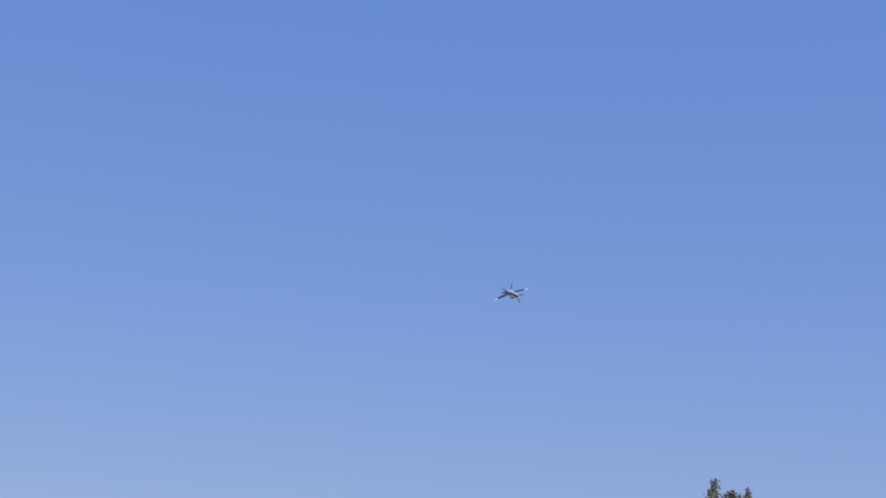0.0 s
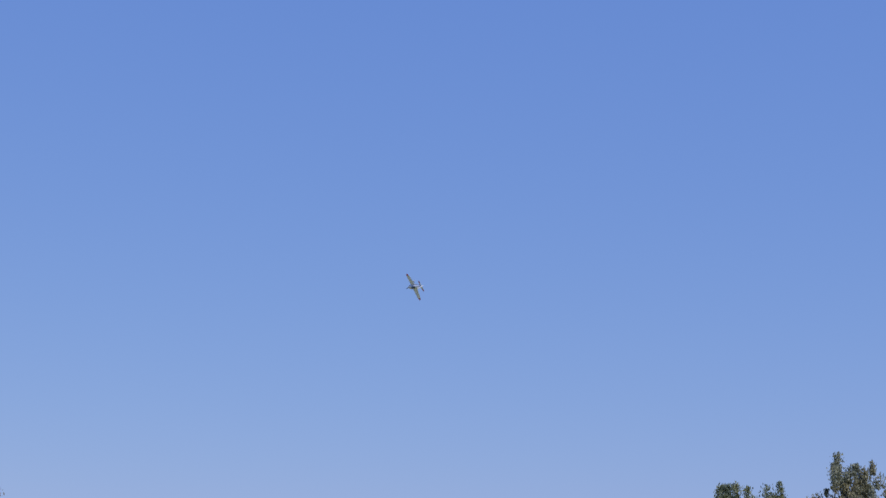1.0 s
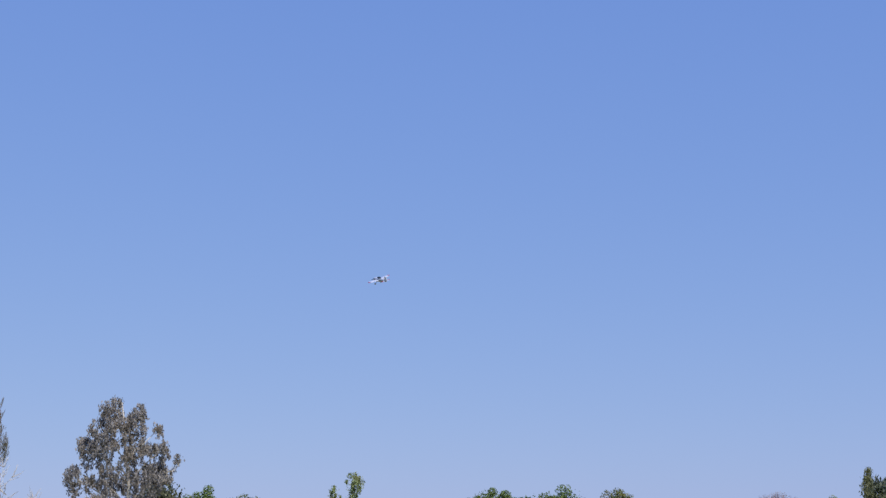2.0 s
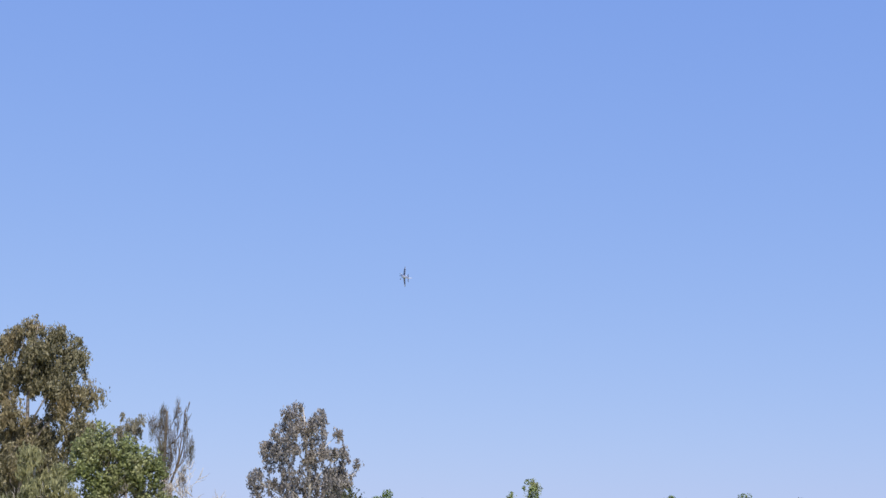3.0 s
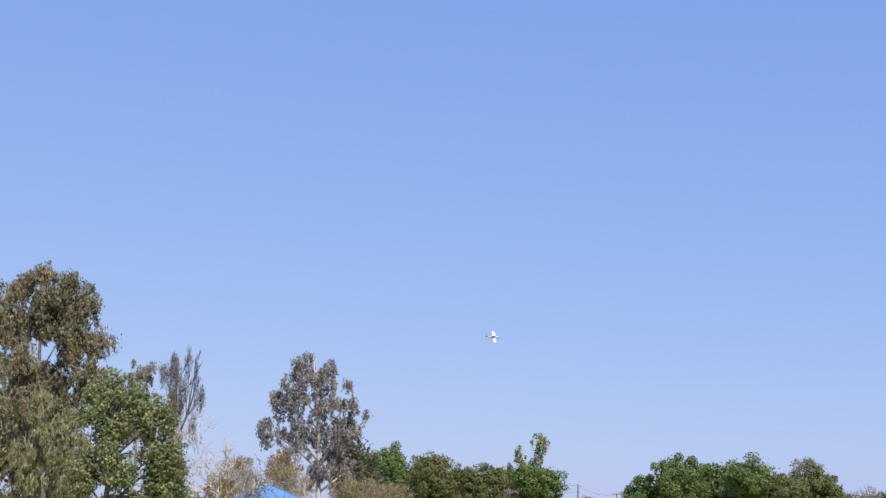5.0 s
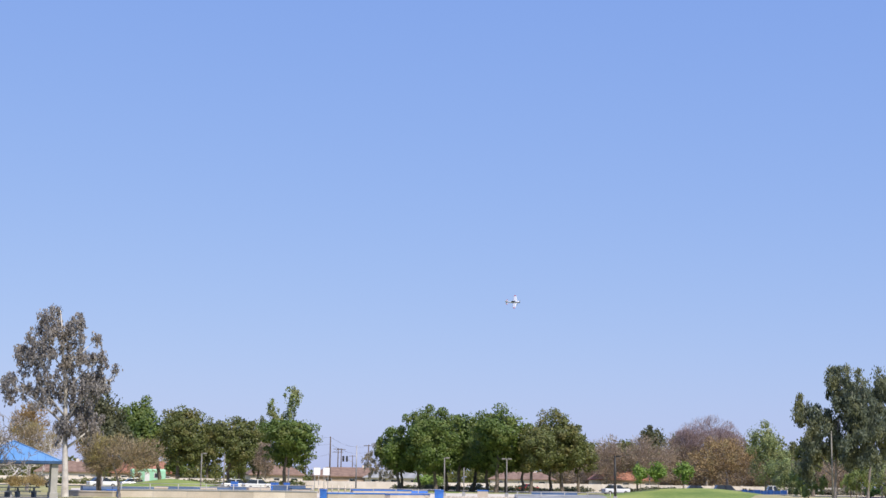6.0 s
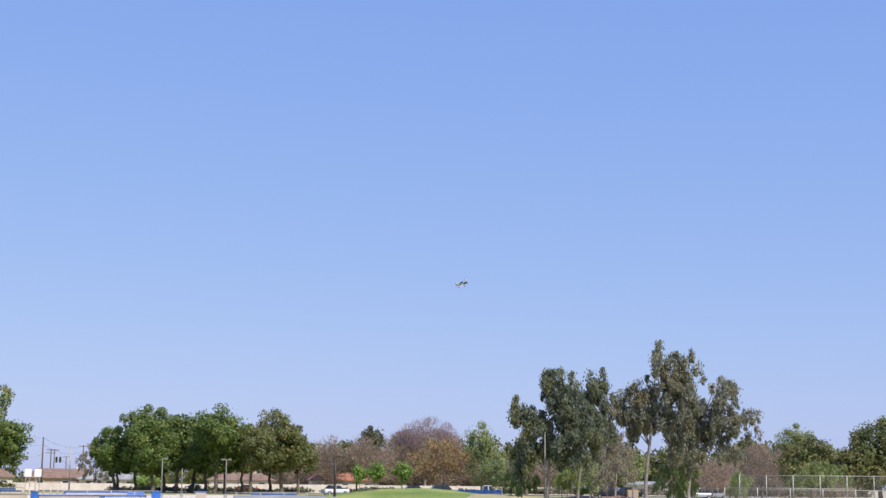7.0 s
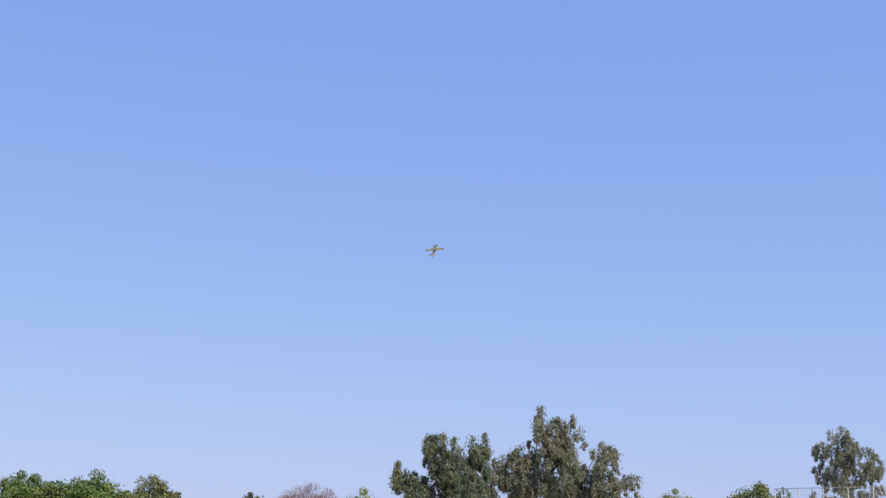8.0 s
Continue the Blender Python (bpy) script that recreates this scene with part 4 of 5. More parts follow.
ramp(17.4, 153, 6.0, 3.0, 0.72, DEEP_BLUE, "long low skate ramp painted faded blue", 4)
ramp(15.6, 151, 7.0, 3.0, 0.8, DEEP_BLUE, "long skate ramp painted faded blue")
ramp(13.9, 153, 5.6, 3.0, 0.85, DEEP_BLUE, "low skate ramp painted faded blue", -4)
ramp(18.9, 157, 4.0, 2.6, 0.7, DEEP_BLUE, "low skate ramp painted faded blue", 10)
ramp(12.0, 168, 3.6, 2.2, 1.0, DEEP_BLUE, "narrow skate ramp painted faded blue")
ramp(7.6, 158, 4.5, 2.0, 0.7, BLUE, "short blue skate ramp", -5)
ramp(2.0, 200, 6.0, 2.0, 0.6, DEEP_BLUE, "blue skate ramp in front of the trees")


def ledge(az0, d0, az1, d1, h, w, material, label):
    m, n = span(az0, d0, az1, d1)
    l = thing("ledge", m, label, "ledge", "skate ledges")
    part("body", slab(0, n, 0, w, -0.1, h - 0.12, bevel=0.015), CONCRETE, l)
    part("top", slab(-0.03, n + 0.03, -0.04, w + 0.04, h - 0.12, h, bevel=0.02), material, l, "painted top edge")


ledge(10.55, 136, 8.4, 140, 0.55, 0.7, BLUE, "concrete skate ledge with a blue painted top")
ledge(8.2, 141, 6.7, 146, 0.5, 0.7, BLUE, "concrete skate ledge with a blue painted top")
ledge(9.6, 148, 7.4, 151, 0.8, 0.6, BLUE, "taller concrete skate ledge with a blue painted top")
ledge(13.5, 146, 12.7, 147, 0.85, 0.6, CONCRETE, "pale concrete skate ledge")
ledge(17.0, 145, 16.5, 145, 0.8, 0.6, CONCRETE, "pale concrete skate block")
ledge(15.3, 144, 14.7, 144, 0.78, 0.5, CONCRETE, "pale concrete skate block")
ledge(11.9, 146, 11.2, 147, 0.85, 0.6, DEEP_BLUE, "concrete skate ledge with a faded blue top")
ledge(4.9, 172, 4.5, 172, 0.8, 0.6, BLUE, "small blue topped concrete block")
ledge(20.2, 131, 18.5, 128, 0.5, 0.6, CONCRETE, "plain low concrete ledge")


def bin_box(az, d, w, h, label):
    b = thing("waste_bin", at(az, d), label, "bin", "blue bins")
    part("body", slab(-w / 2, w / 2, -w / 2, w / 2, 0.03, h - 0.1, bevel=0.03), BLUE, b)
    part("lid", slab(-w / 2 - 0.03, w / 2 + 0.03, -w / 2 - 0.03, w / 2 + 0.03, h - 0.1, h, bevel=0.03), BLUE, b)
    part("foot", slab(-w / 2 + 0.05, w / 2 - 0.05, -w / 2 + 0.05, w / 2 - 0.05, -0.05, 0.03), DARK_STEEL, b)


bin_box(10.72, 133.5, 0.62, 0.86, "bright blue square bin at the end of the wall")
bin_box(6.35, 146, 0.85, 0.9, "bright blue square bin by the ledges")
bin_box(14.05, 170, 0.8, 1.35, "dark blue tall bin behind the ramps")
bin_box(12.55, 172, 0.9, 1.3, "dark blue tall bin behind the ramps")
bin_box(12.1, 173, 0.7, 1.3, "dark blue tall bin behind the ramps")
bin_box(18.5, 130, 1.0, 0.62, "bright blue low box beside the wall")

# rubble on the sandy yard
rr = np.random.default_rng(31)
V, F = [], []
for k in range(420):
    q = at(rr.uniform(3.5, 6.2), rr.uniform(141, 168)).translation
    r = rr.uniform(0.05, 0.2)
    o = len(V)
    for j in range(5):
        a = 2 * math.pi * j / 5 + rr.uniform(-0.3, 0.3)
        V.append((q.x + r * math.cos(a), q.y + r * math.sin(a), 0.0))
    for j in range(5):
        a = 2 * math.pi * j / 5 + 0.4
        V.append((q.x + 0.6 * r * math.cos(a), q.y + 0.6 * r * math.sin(a), r * rr.uniform(0.5, 0.9)))
    F += [(o + j, o + (j + 1) % 5, o + 5 + (j + 1) % 5, o + 5 + j) for j in range(5)] + [tuple(range(o + 5, o + 10))]
tagged(link("rubble", V, F, CONCRETE), "pale broken stones scattered on the sand", "stones", kind="stuff")

# sloping grey concrete bank
m, n = span(3.4, 150, -0.15, 150.5)
bank = thing("concrete_bank", m, "smooth grey sloping concrete skate bank", "ramp")
link("slope", [(0, 0, -0.1), (n, 0, -0.1), (n, 0, 0.06), (0, 0, 0.06), (0, 12, 0.5), (n, 10, 0.5), (0, 13, -0.1), (n, 11, -0.1)], [(0, 1, 2, 3), (3, 2, 5, 4), (4, 5, 7, 6), (1, 7, 5, 2), (0, 3, 4, 6), (0, 6, 7, 1)], GREY_CONCRETE, bank)
part("kerb", slab(-0.1, n + 0.1, -0.25, 0.0, -0.1, 0.14, bevel=0.01), ASPHALT, bank, "dark strip along the edge")


# ---- lamps, poles, signs ----
LAMP_GREY = surface("weathered_lamp_paint", (0.17, 0.16, 0.14), (0.28, 0.265, 0.24), 3, 0.6, 0.2, bump=0.05)


def street_lamp(az, d, h, material, head, label, turn=0.0):
    l = thing("street_lamp", at(az, d, 0, turn), label, "street lamp", "park lamps")
    part("footing", slab(-0.2, 0.2, -0.2, 0.2, -0.1, 0.5, bevel=0.03), GREY_CONCRETE, l)
    thick = 1.7 if material is DARK_STEEL else 1.0
    tubes("pole", [([(0, 0, 0), (0, 0, h)], [0.08 * thick, 0.06 * thick])], material, l, sides=8)
    for s in head:
        tubes("arm", [([(0, 0, h - 0.12), (s * 0.35, 0, h - 0.06)], 0.03)], material, l)
        part("lamp_head", slab(s * 0.35 - 0.22, s * 0.35 + 0.22, -0.16, 0.16, h - 0.12, h + 0.04, bevel=0.03), material, l)


street_lamp(-0.28, 150, 4.45, DARK_STEEL, (1,), "dark brown lamp post with a square head")
street_lamp(6.16, 172, 4.4, LAMP_GREY, (1,), "grey steel lamp post before the trees")
street_lamp(3.8, 176, 4.45, LAMP_GREY, (-1, 1), "grey steel lamp post with two heads")
street_lamp(5.42, 182, 3.4, LAMP_GREY, (), "plain grey steel post")
street_lamp(15.3, 180, 4.6, LAMP_GREY, (1,), "grey steel lamp post")
street_lamp(14.45, 178, 4.5, LAMP_GREY, (), "thick pale grey post")
street_lamp(-8.22, 143, 6.8, LAMP_GREY, (), "slim tall grey post by the gum trees")
street_lamp(-1.1, 215, 5.0, DARK_STEEL, (), "thin plain dark steel post")


def utility_pole(az, d, h, arms, label):
    p = thing("utility_pole", at(az, d, 0, 12), label, "utility pole", "utility poles")
    tubes("pole", [([(0, 0, -0.5), (0, 0, h)], [0.2, 0.13])], WOOD, p, sides=8)
    for z in arms:
        part("crossarm", slab(-1.3, 1.3, -0.06, 0.06, h - z - 0.1, h - z + 0.04), WOOD, p)
        for x in (-1.2, -0.7, 0.7, 1.2):
            tubes("insulator", [([(x, 0, h - z), (x, 0, h - z + 0.2)], 0.05)], GREY_CONCRETE, p)
    return p


POLES = [(10.5, 326, 11.0), (10.2, 420, 10.6), (10.08, 445, 11.0), (9.05, 400, 11.2), (11.4, 520, 10.5), (9.65, 560, 11.0), (-0.62, 420, 13.5)]
for az, d, h in POLES:
    utility_pole(az, d, h, () if az in (10.5, -0.62) else (0.25, 1.1) if az == 10.2 else (0.25,), "weathered wooden utility pole")


def wire(az0, d0, z0, az1, d1, z1, label):
    a, b = at(az0, d0, z0).translation, at(az1, d1, z1).translation
    pts = [tuple(a.lerp(b, k / 10) - Vector((0, 0, 1.1 * 4 * (k / 10) * (1 - k / 10)))) for k in range(11)]
    w = tubes("power_line", [(pts, 0.022)], DARK_STEEL, sides=4)
    tagged(w, label, "cable", "power lines")


for z in (10.9, 9.4):
    wire(10.5, 326, z, 9.05, 400, z, "thin dark overhead cable between poles")
    wire(10.5, 326, z, 15.5, 318, z, "thin dark overhead cable between poles")
    wire(9.05, 400, z, -0.62, 420, z + 1.5, "thin dark overhead cable between poles")
wire(10.2, 420, 10.2, 11.4, 520, 10.2, "thin dark overhead cable between poles")

# traffic signal on a curved mast arm
sig = thing("traffic_signal", at(9.5, 300), "traffic signals on a pale steel mast arm", "traffic light")
tubes("mast", [([(0, 0, 0), (0, 0, 8.6)], [0.14, 0.09])], STEEL, sig, sides=8)
tubes("mast_arm", [([(0, 0, 4.4), (-0.9, 0, 5.4), (-1.9, 0, 5.9)], [0.08, 0.06, 0.05])], STEEL, sig)
for x in (-1.9, -2.6):
    part("signal_head", slab(x - 0.2, x + 0.2, -0.15, 0.15, 5.4, 6.5, bevel=0.03), DARK_STEEL, sig, "black signal head")
tubes("tie_bar", [([(-2.7, 0, 5.9), (-1.8, 0, 5.95)], 0.04)], STEEL, sig)


def sign_board(az, d, w, z0, z1, label):
    s = thing("sign_board", at(az, d, 0, 6), label, "sign", "white sign boards")
    part("board", slab(-w / 2, w / 2, -0.03, 0.03, z0, z1, bevel=0.01), WHITE, s)
    part("frame", slab(-w / 2 - 0.03, w / 2 + 0.03, 0.03, 0.07, z0 - 0.03, z1 + 0.03), STEEL, s)
    for x in (-w * 0.3, w * 0.3):
        tubes("post", [([(x, 0.1, -0.1), (x, 0.1, z1 - 0.05)], 0.04)], STEEL, s)


sign_board(10.98, 196, 0.85, 2.3, 3.25, "blank white square board on posts")
sign_board(10.63, 197, 0.85, 2.3, 3.25, "blank white square board on posts")
for k in range(14):
    b = thing("bollard", at(12.9 - 0.25 * k, 190 + 0.4 * k), "short pale concrete bollard", "bollard", "row of bollards")
    tubes("post", [([(0, 0, -0.05), (0, 0, 1.05)], [0.1, 0.09])], CONCRETE, b, sides=8)


for k in range(9):
    b = thing("bollard", at(-9.9 - 0.28 * k, 152 + 0.5 * (k % 3)), "short grey post beside the gum trees", "bollard", "posts by the gum trees")
    tubes("post", [([(0, 0, -0.05), (0, 0, 0.75)], [0.07, 0.065])], LAMP_GREY, b, sides=8)


# ---- street wall and houses ----
def street_wall(az0, az1, d, h, label):
    m, n = span(az0, d, az1, d)
    w = thing("boundary_wall", m, label, "wall", kind="structure")
    k = max(1, round(n / 6))
    for i in range(k):
        part("panel", slab(i * n / k + 0.2, (i + 1) * n / k - 0.2, 0.02, 0.2, -0.2, h), CREAM, w)
    for i in range(k + 1):
        part("pier", slab(i * n / k - 0.22, i * n / k + 0.22, -0.06, 0.28, -0.2, h + 0.12), CREAM, w)


street_wall(24.0, 14.2, 322, 1.7, "long cream block wall along the street")
street_wall(14.0, 4.5, 318, 1.55, "long cream block wall along the street")
street_wall(4.3, -7.0, 322, 1.7, "long cream block wall along the street")
street_wall(-7.2, -26.0, 322, 1.65, "long cream block wall along the street")


def house(az, d, w, depth, h, rise, wall_mat, roof_mat, label, turn=0.0, windows=3):
    b = thing("house", at(az, d, 0, turn), label, "house", "houses along the street")
    wall = part("wall", slab(-w / 2, w / 2, -depth / 2, depth / 2, -0.2, h), wall_mat, b)
    o = 0.5
    V = [(-w / 2 - o, -depth / 2 - o, h), (w / 2 + o, -depth / 2 - o, h), (w / 2 + o, depth / 2 + o, h), (-w / 2 - o, depth / 2 + o, h), (-w / 2 + depth * 0.3, 0, h + rise), (w / 2 - depth * 0.3, 0, h + rise)]
    V += [(x, y, z - 0.2) for x, y, z in V[:4]]
    F = [(0, 1, 5, 4), (1, 2, 5), (2, 3, 4, 5), (3, 0, 4), (0, 6, 7, 1), (1, 7, 8, 2), (2, 8, 9, 3), (3, 9, 6, 0), (6, 9, 8, 7)]
    roof = link("roof", V, F, roof_mat, b)
    part("chimney", slab(w * 0.2 - 0.35, w * 0.2 + 0.35, -0.35, 0.35, h + rise * 0.4, h + rise + 0.5), CREAM, roof)
    for k in range(windows):
        x = -w / 2 + (k + 0.5) * w / windows
        win = part("window", slab(x - 0.75, x + 0.75, -depth / 2 - 0.06, -depth / 2 - 0.003, 1.0, 2.1), WHITE, b, "white framed window")
        part("pane", slab(x - 0.65, x + 0.65, -depth / 2 - 0.075, -depth / 2 - 0.062, 1.1, 2.0), GLASS, win)
    part("door", slab(-0.5, 0.5, -depth / 2 - 0.05, -depth / 2 - 0.003, 0, 2.1), TAN, b)
    return b


house(9.75, 345, 16, 9, 2.7, 2.0, TAN, ROOF_BROWN, "single-storey house with a brown shingle roof", 8)
house(8.0, 340, 13, 8, 2.5, 1.7, CREAM, GREY_CONCRETE, "cream house with a pale low roof", -5)
house(12.6, 350, 12, 8, 2.8, 2.2, CREAM, ROOF_BROWN, "cream house with a brown roof", 10)
house(17.4, 348, 14, 9, 2.8, 2.6, TAN, ROOF_RED, "tan house with a dull red tile roof", 5)
house(20.2, 352, 12, 9, 2.8, 2.4, CREAM, ROOF_BROWN, "cream house with a brown roof", -8)
house(26.4, 240, 12, 8, 2.7, 1.8, TAN, ROOF_RED, "tan house with a dull red tile roof", 4)
house(-0.6, 345, 15, 9, 2.8, 2.4, CREAM, ROOF_RED, "cream house with a dull red tile roof", 6)
house(3.2, 345, 14, 9, 2.6, 1.6, CREAM, ROOF_BROWN, "cream house with a brown roof", -4)
house(-12.6, 330, 16, 9, 2.5, 0.6, CREAM, GREY_CONCRETE, "low pale-roofed building beyond the car park", 5, 5)
house(-15.6, 300, 13, 8, 2.7, 1.8, CREAM, ROOF_BROWN, "cream house with a brown roof", -6)

# mint green mobile home
mh = thing("mobile_home", at(17.25, 290, 0, 5), "mint green mobile home with a curved roof", "mobile home")
part("body", slab(-3.2, 3.2, -1.4, 1.4, 0.4, 3.3, bevel=0.35), MINT, mh)
part("skirt", slab(-3.1, 3.1, -1.3, 1.3, -0.1, 0.4), WHITE, mh)
for x in (-2.0, 1.6):
    win = part("window", slab(x - 0.6, x + 0.6, -1.45, -1.403, 1.6, 2.6), WHITE, mh)
    part("pane", slab(x - 0.5, x + 0.5, -1.47, -1.453, 1.7, 2.5), GLASS, win)
part("door", slab(-0.7, 0.2, -1.46, -1.403, 0.5, 2.7), WHITE, mh)


# ---- vehicles ----
def car(az, d, turn, colour, label, tall=0.0, pickup=False):
    c = thing("car" if not pickup else "pickup_truck", at(az, d, 0.03, turn), label, "car" if not pickup else "truck", "parked vehicles")
    h = 0.95 + tall * 0.4
    bm = slab(-2.25, 2.25, -0.88, 0.88, 0.32, h, bevel=0.14)
    part("body", bm, PAINT[colour], c)
    top = 1.48 + tall
    if pickup:
        xs = (-0.2, 1.4, 0.1, 1.0)
    else:
        xs = (-2.0 if tall > 0.2 else -1.7, 1.25, -1.55 if tall > 0.2 else -1.0, 0.5)
    V = [(xs[0], -0.8, h - 0.02), (xs[1], -0.8, h - 0.02), (xs[1], 0.8, h - 0.02), (xs[0], 0.8, h - 0.02), (xs[2], -0.66, top), (xs[3], -0.66, top), (xs[3], 0.66, top), (xs[2], 0.66, top)]
    cabin = link("cabin", V, [(3, 2, 1, 0), (4, 5, 6, 7), (0, 1, 5, 4), (1, 2, 6, 5), (2, 3, 7, 6), (3, 0, 4, 7)], GLASS, c, "dark glazed cabin")
    part("roof", slab(xs[2] - 0.05, xs[3] + 0.05, -0.69, 0.69, top - 0.03, top + 0.04, bevel=0.02), PAINT[colour], c)
    for y in (-0.74, 0.74):
        mid = (xs[0] + xs[1]) / 2
        part("pillar", slab(mid - 0.06, mid + 0.06, y - 0.06, y + 0.06, h - 0.02, top - 0.04), PAINT[colour], cabin)
    for x in (-1.4, 1.4):
        for y in (-0.82, 0.82):
            bm = bmesh.new()
            bmesh.ops.create_cone(bm, cap_ends=True, segments=16, radius1=0.33, radius2=0.33, depth=0.22, matrix=Matrix.Translation((x, y, 0.31)) @ Matrix.Rotation(math.pi / 2, 4, "X"))
            wh = part("wheel", bm, TYRE, c, "", True)
            bm = bmesh.new()
            bmesh.ops.create_cone(bm, cap_ends=True, segments=12, radius1=0.19, radius2=0.17, depth=0.24, matrix=Matrix.Translation((x, y, 0.31)) @ Matrix.Rotation(math.pi / 2, 4, "X"))
            part("rim", bm, STEEL, wh)
    for y in (-0.6, 0.6):
        part("headlight", slab(2.2, 2.27, y - 0.16, y + 0.16, 0.62, 0.76), WHITE, c)
        part("tail_light", slab(-2.27, -2.2, y - 0.14, y + 0.14, 0.62, 0.8), PAINT["red"], c)


car(13.2, 232, 20, "white", "white estate car parked by the skate yard", 0.1)
car(14.0, 238, 15, "white", "white car parked by the skate yard", 0.1)
car(18.9, 236, 20, "white", "white car parked on the street side", 0.1)
car(17.7, 238, 10, "silver", "silver car parked on the street side", 0.0)
car(4.9, 290, 0, "white", "white car on the street", 0.0)
car(3.0, 292, 0, "red", "red car on the street behind the trees", 0.0)
car(-0.3, 250, 25, "white", "white car in the car park", 0.1)
car(-3.3, 236, 10, "black", "dark car behind the mound", 0.2)
car(-4.4, 238, 15, "black", "dark car behind the mound", 0.3)
car(-5.9, 226, 10, "white", "white pickup beside the blue screen", 0.25, True)
car(-10.6, 232, 5, "black", "black car in the car park under trees", 0.35)
car(-11.3, 234, 10, "black", "black car in the car park under trees", 0.2)
car(-13.9, 228, 20, "silver", "silver car in the car park", 0.1)
car(-14.5, 232, 65, "silver", "silver car in the car park", 0.1)
car(23.2, 230, 10, "black", "black car beyond the pavilion", 0.1)
car(21.2, 232, 60, "black", "black car beyond the pavilion", 0.3)
car(24.2, 228, 5, "white", "white car beyond the pavilion", 0.1)

# blue screen fence beside the mound
m, n = span(-4.95, 205, -6.6, 196)
scr = thing("screen_fence", m, "low fence covered with bright blue sheeting", "fence")
k = round(n / 1.5)
for i in range(k):
    part("sheet", slab(i * n / k + 0.03, (i + 1) * n / k - 0.03, -0.02, 0.02, 0.1, 1.25 - 0.1 * (i % 2)), BLUE, scr)
for i in range(k + 1):
    tubes("post", [([(i * n / k, 0, -0.1), (i * n / k, 0, 1.35)], 0.04)], STEEL, scr)

# ochre cabinet under the gum trees
hut = thing("utility_cabinet", at(-11.5, 228, 0, 10), "ochre painted utility cabinet under the trees", "cabinet")
part("body", slab(-0.8, 0.8, -0.5, 0.5, 0.1, 1.35, bevel=0.03), surface("ochre_paint", (0.5, 0.33, 0.1), (0.6, 0.42, 0.16), 1, 0.8), hut)
part("base", slab(-0.9, 0.9, -0.6, 0.6, -0.05, 0.1), GREY_CONCRETE, hut)
for x in (-0.4, 0.4):
    part("door", slab(x - 0.36, x + 0.36, -0.525, -0.503, 0.2, 1.25), TAN, hut)


# ---- chain-link fences ----
def chain_fence(az0, d0, az1, d1, h, gap, label, mid=()):
    m, n = span(az0, d0, az1, d1)
    f = thing("chain_link_fence", m, label, "fence", "ball field fences")
    k = round(n / gap)
    for i in range(k + 1):
        tubes("post", [([(i * n / k, 0, -0.1), (i * n / k, 0, h)], 0.05)], STEEL, f)
    for z in (h - 0.04, 0.12, *mid):
        tubes("rail", [([(0, 0, z), (n, 0, z)], 0.032)], STEEL, f)
    # woven mesh: slanting wires both ways
    V, F = [], []
    step, r = 0.16, 0.0035
    for s in (-1, 1):
        x = -h
        while x < n + h:
            a, b = (x, 0.0), (x + h, h)
            if s < 0:
                a, b = (x + h, 0.0), (x, h)
            t0, t1 = 0.0, 1.0
            dx = b[0] - a[0]
            for lim, low in ((0.0, True), (n, False)):
                q = (lim - a[0]) / dx
                if (dx > 0) == low:
                    t0 = max(t0, q)
                else:
                    t1 = min(t1, q)
            if t1 > t0:
                p0, p1 = (a[0] + dx * t0, h * t0), (a[0] + dx * t1, h * t1)
                o = len(V)
                for px_, pz in (p0, p1):
                    V += [(px_ - r, s * 0.004, pz), (px_ + r, s * 0.004, pz), (px_, s * 0.004 + r * 1.6, pz)]
                F += [(o, o + 1, o + 4, o + 3), (o + 1, o + 2, o + 5, o + 4), (o + 2, o, o + 3, o + 5)]
            x += step
    tagged(link("mesh", V, F, STEEL, f, "woven wire mesh"), kind="stuff")


chain_fence(-14.9, 147, -19.6, 150, 1.78, 3.05, "galvanised chain-link fence, lower front run")
chain_fence(-15.45, 149, -21.2, 152, 3.0, 2.45, "taller galvanised chain-link fence behind the first", (1.6,))
chain_fence(-21.2, 152, -26.5, 148, 8.1, 2.45, "high chain-link backstop of the ball field", (2.2, 4.2, 6.2))

# ---- trees of the park ----
tree("ficus", 16.80, 275, [(-4.3, 10.8, 4.7, 5.3), (-2.4, 8.6, 4.1, 5.6)])
tree("ficus_olive", 16.24, 262, [(1.3, 9.8, 4.7, 4.1), (1.5, 6.8, 4.0, 3.4)])
tree("ficus_olive", 14.30, 264, [(0.8, 9.4, 5.1, 3.5), (1.0, 6.5, 4.3, 2.9)])
tree("ficus", 12.19, 250, [(0.8, 9.0, 5.5, 3.1), (1.0, 6.2, 4.6, 2.5)])
tree("sapling_pale", 12.05, 300, [(0.4, 17.9, 1.9, 2.7), (1.1, 17.9, 1.4, 1.5), (-3.6, 15.3, 1.4, 2.4), (-2.9, 12.5, 1.6, 3.0), (-0.2, 13.4, 1.7, 3.3), (-0.8, 9.8, 3.4, 3.0)])
tree("dormant", 18.26, 117, [(-1.6, 3.4, 1.8, 1.7), (0.8, 3.2, 2.4, 1.7)])
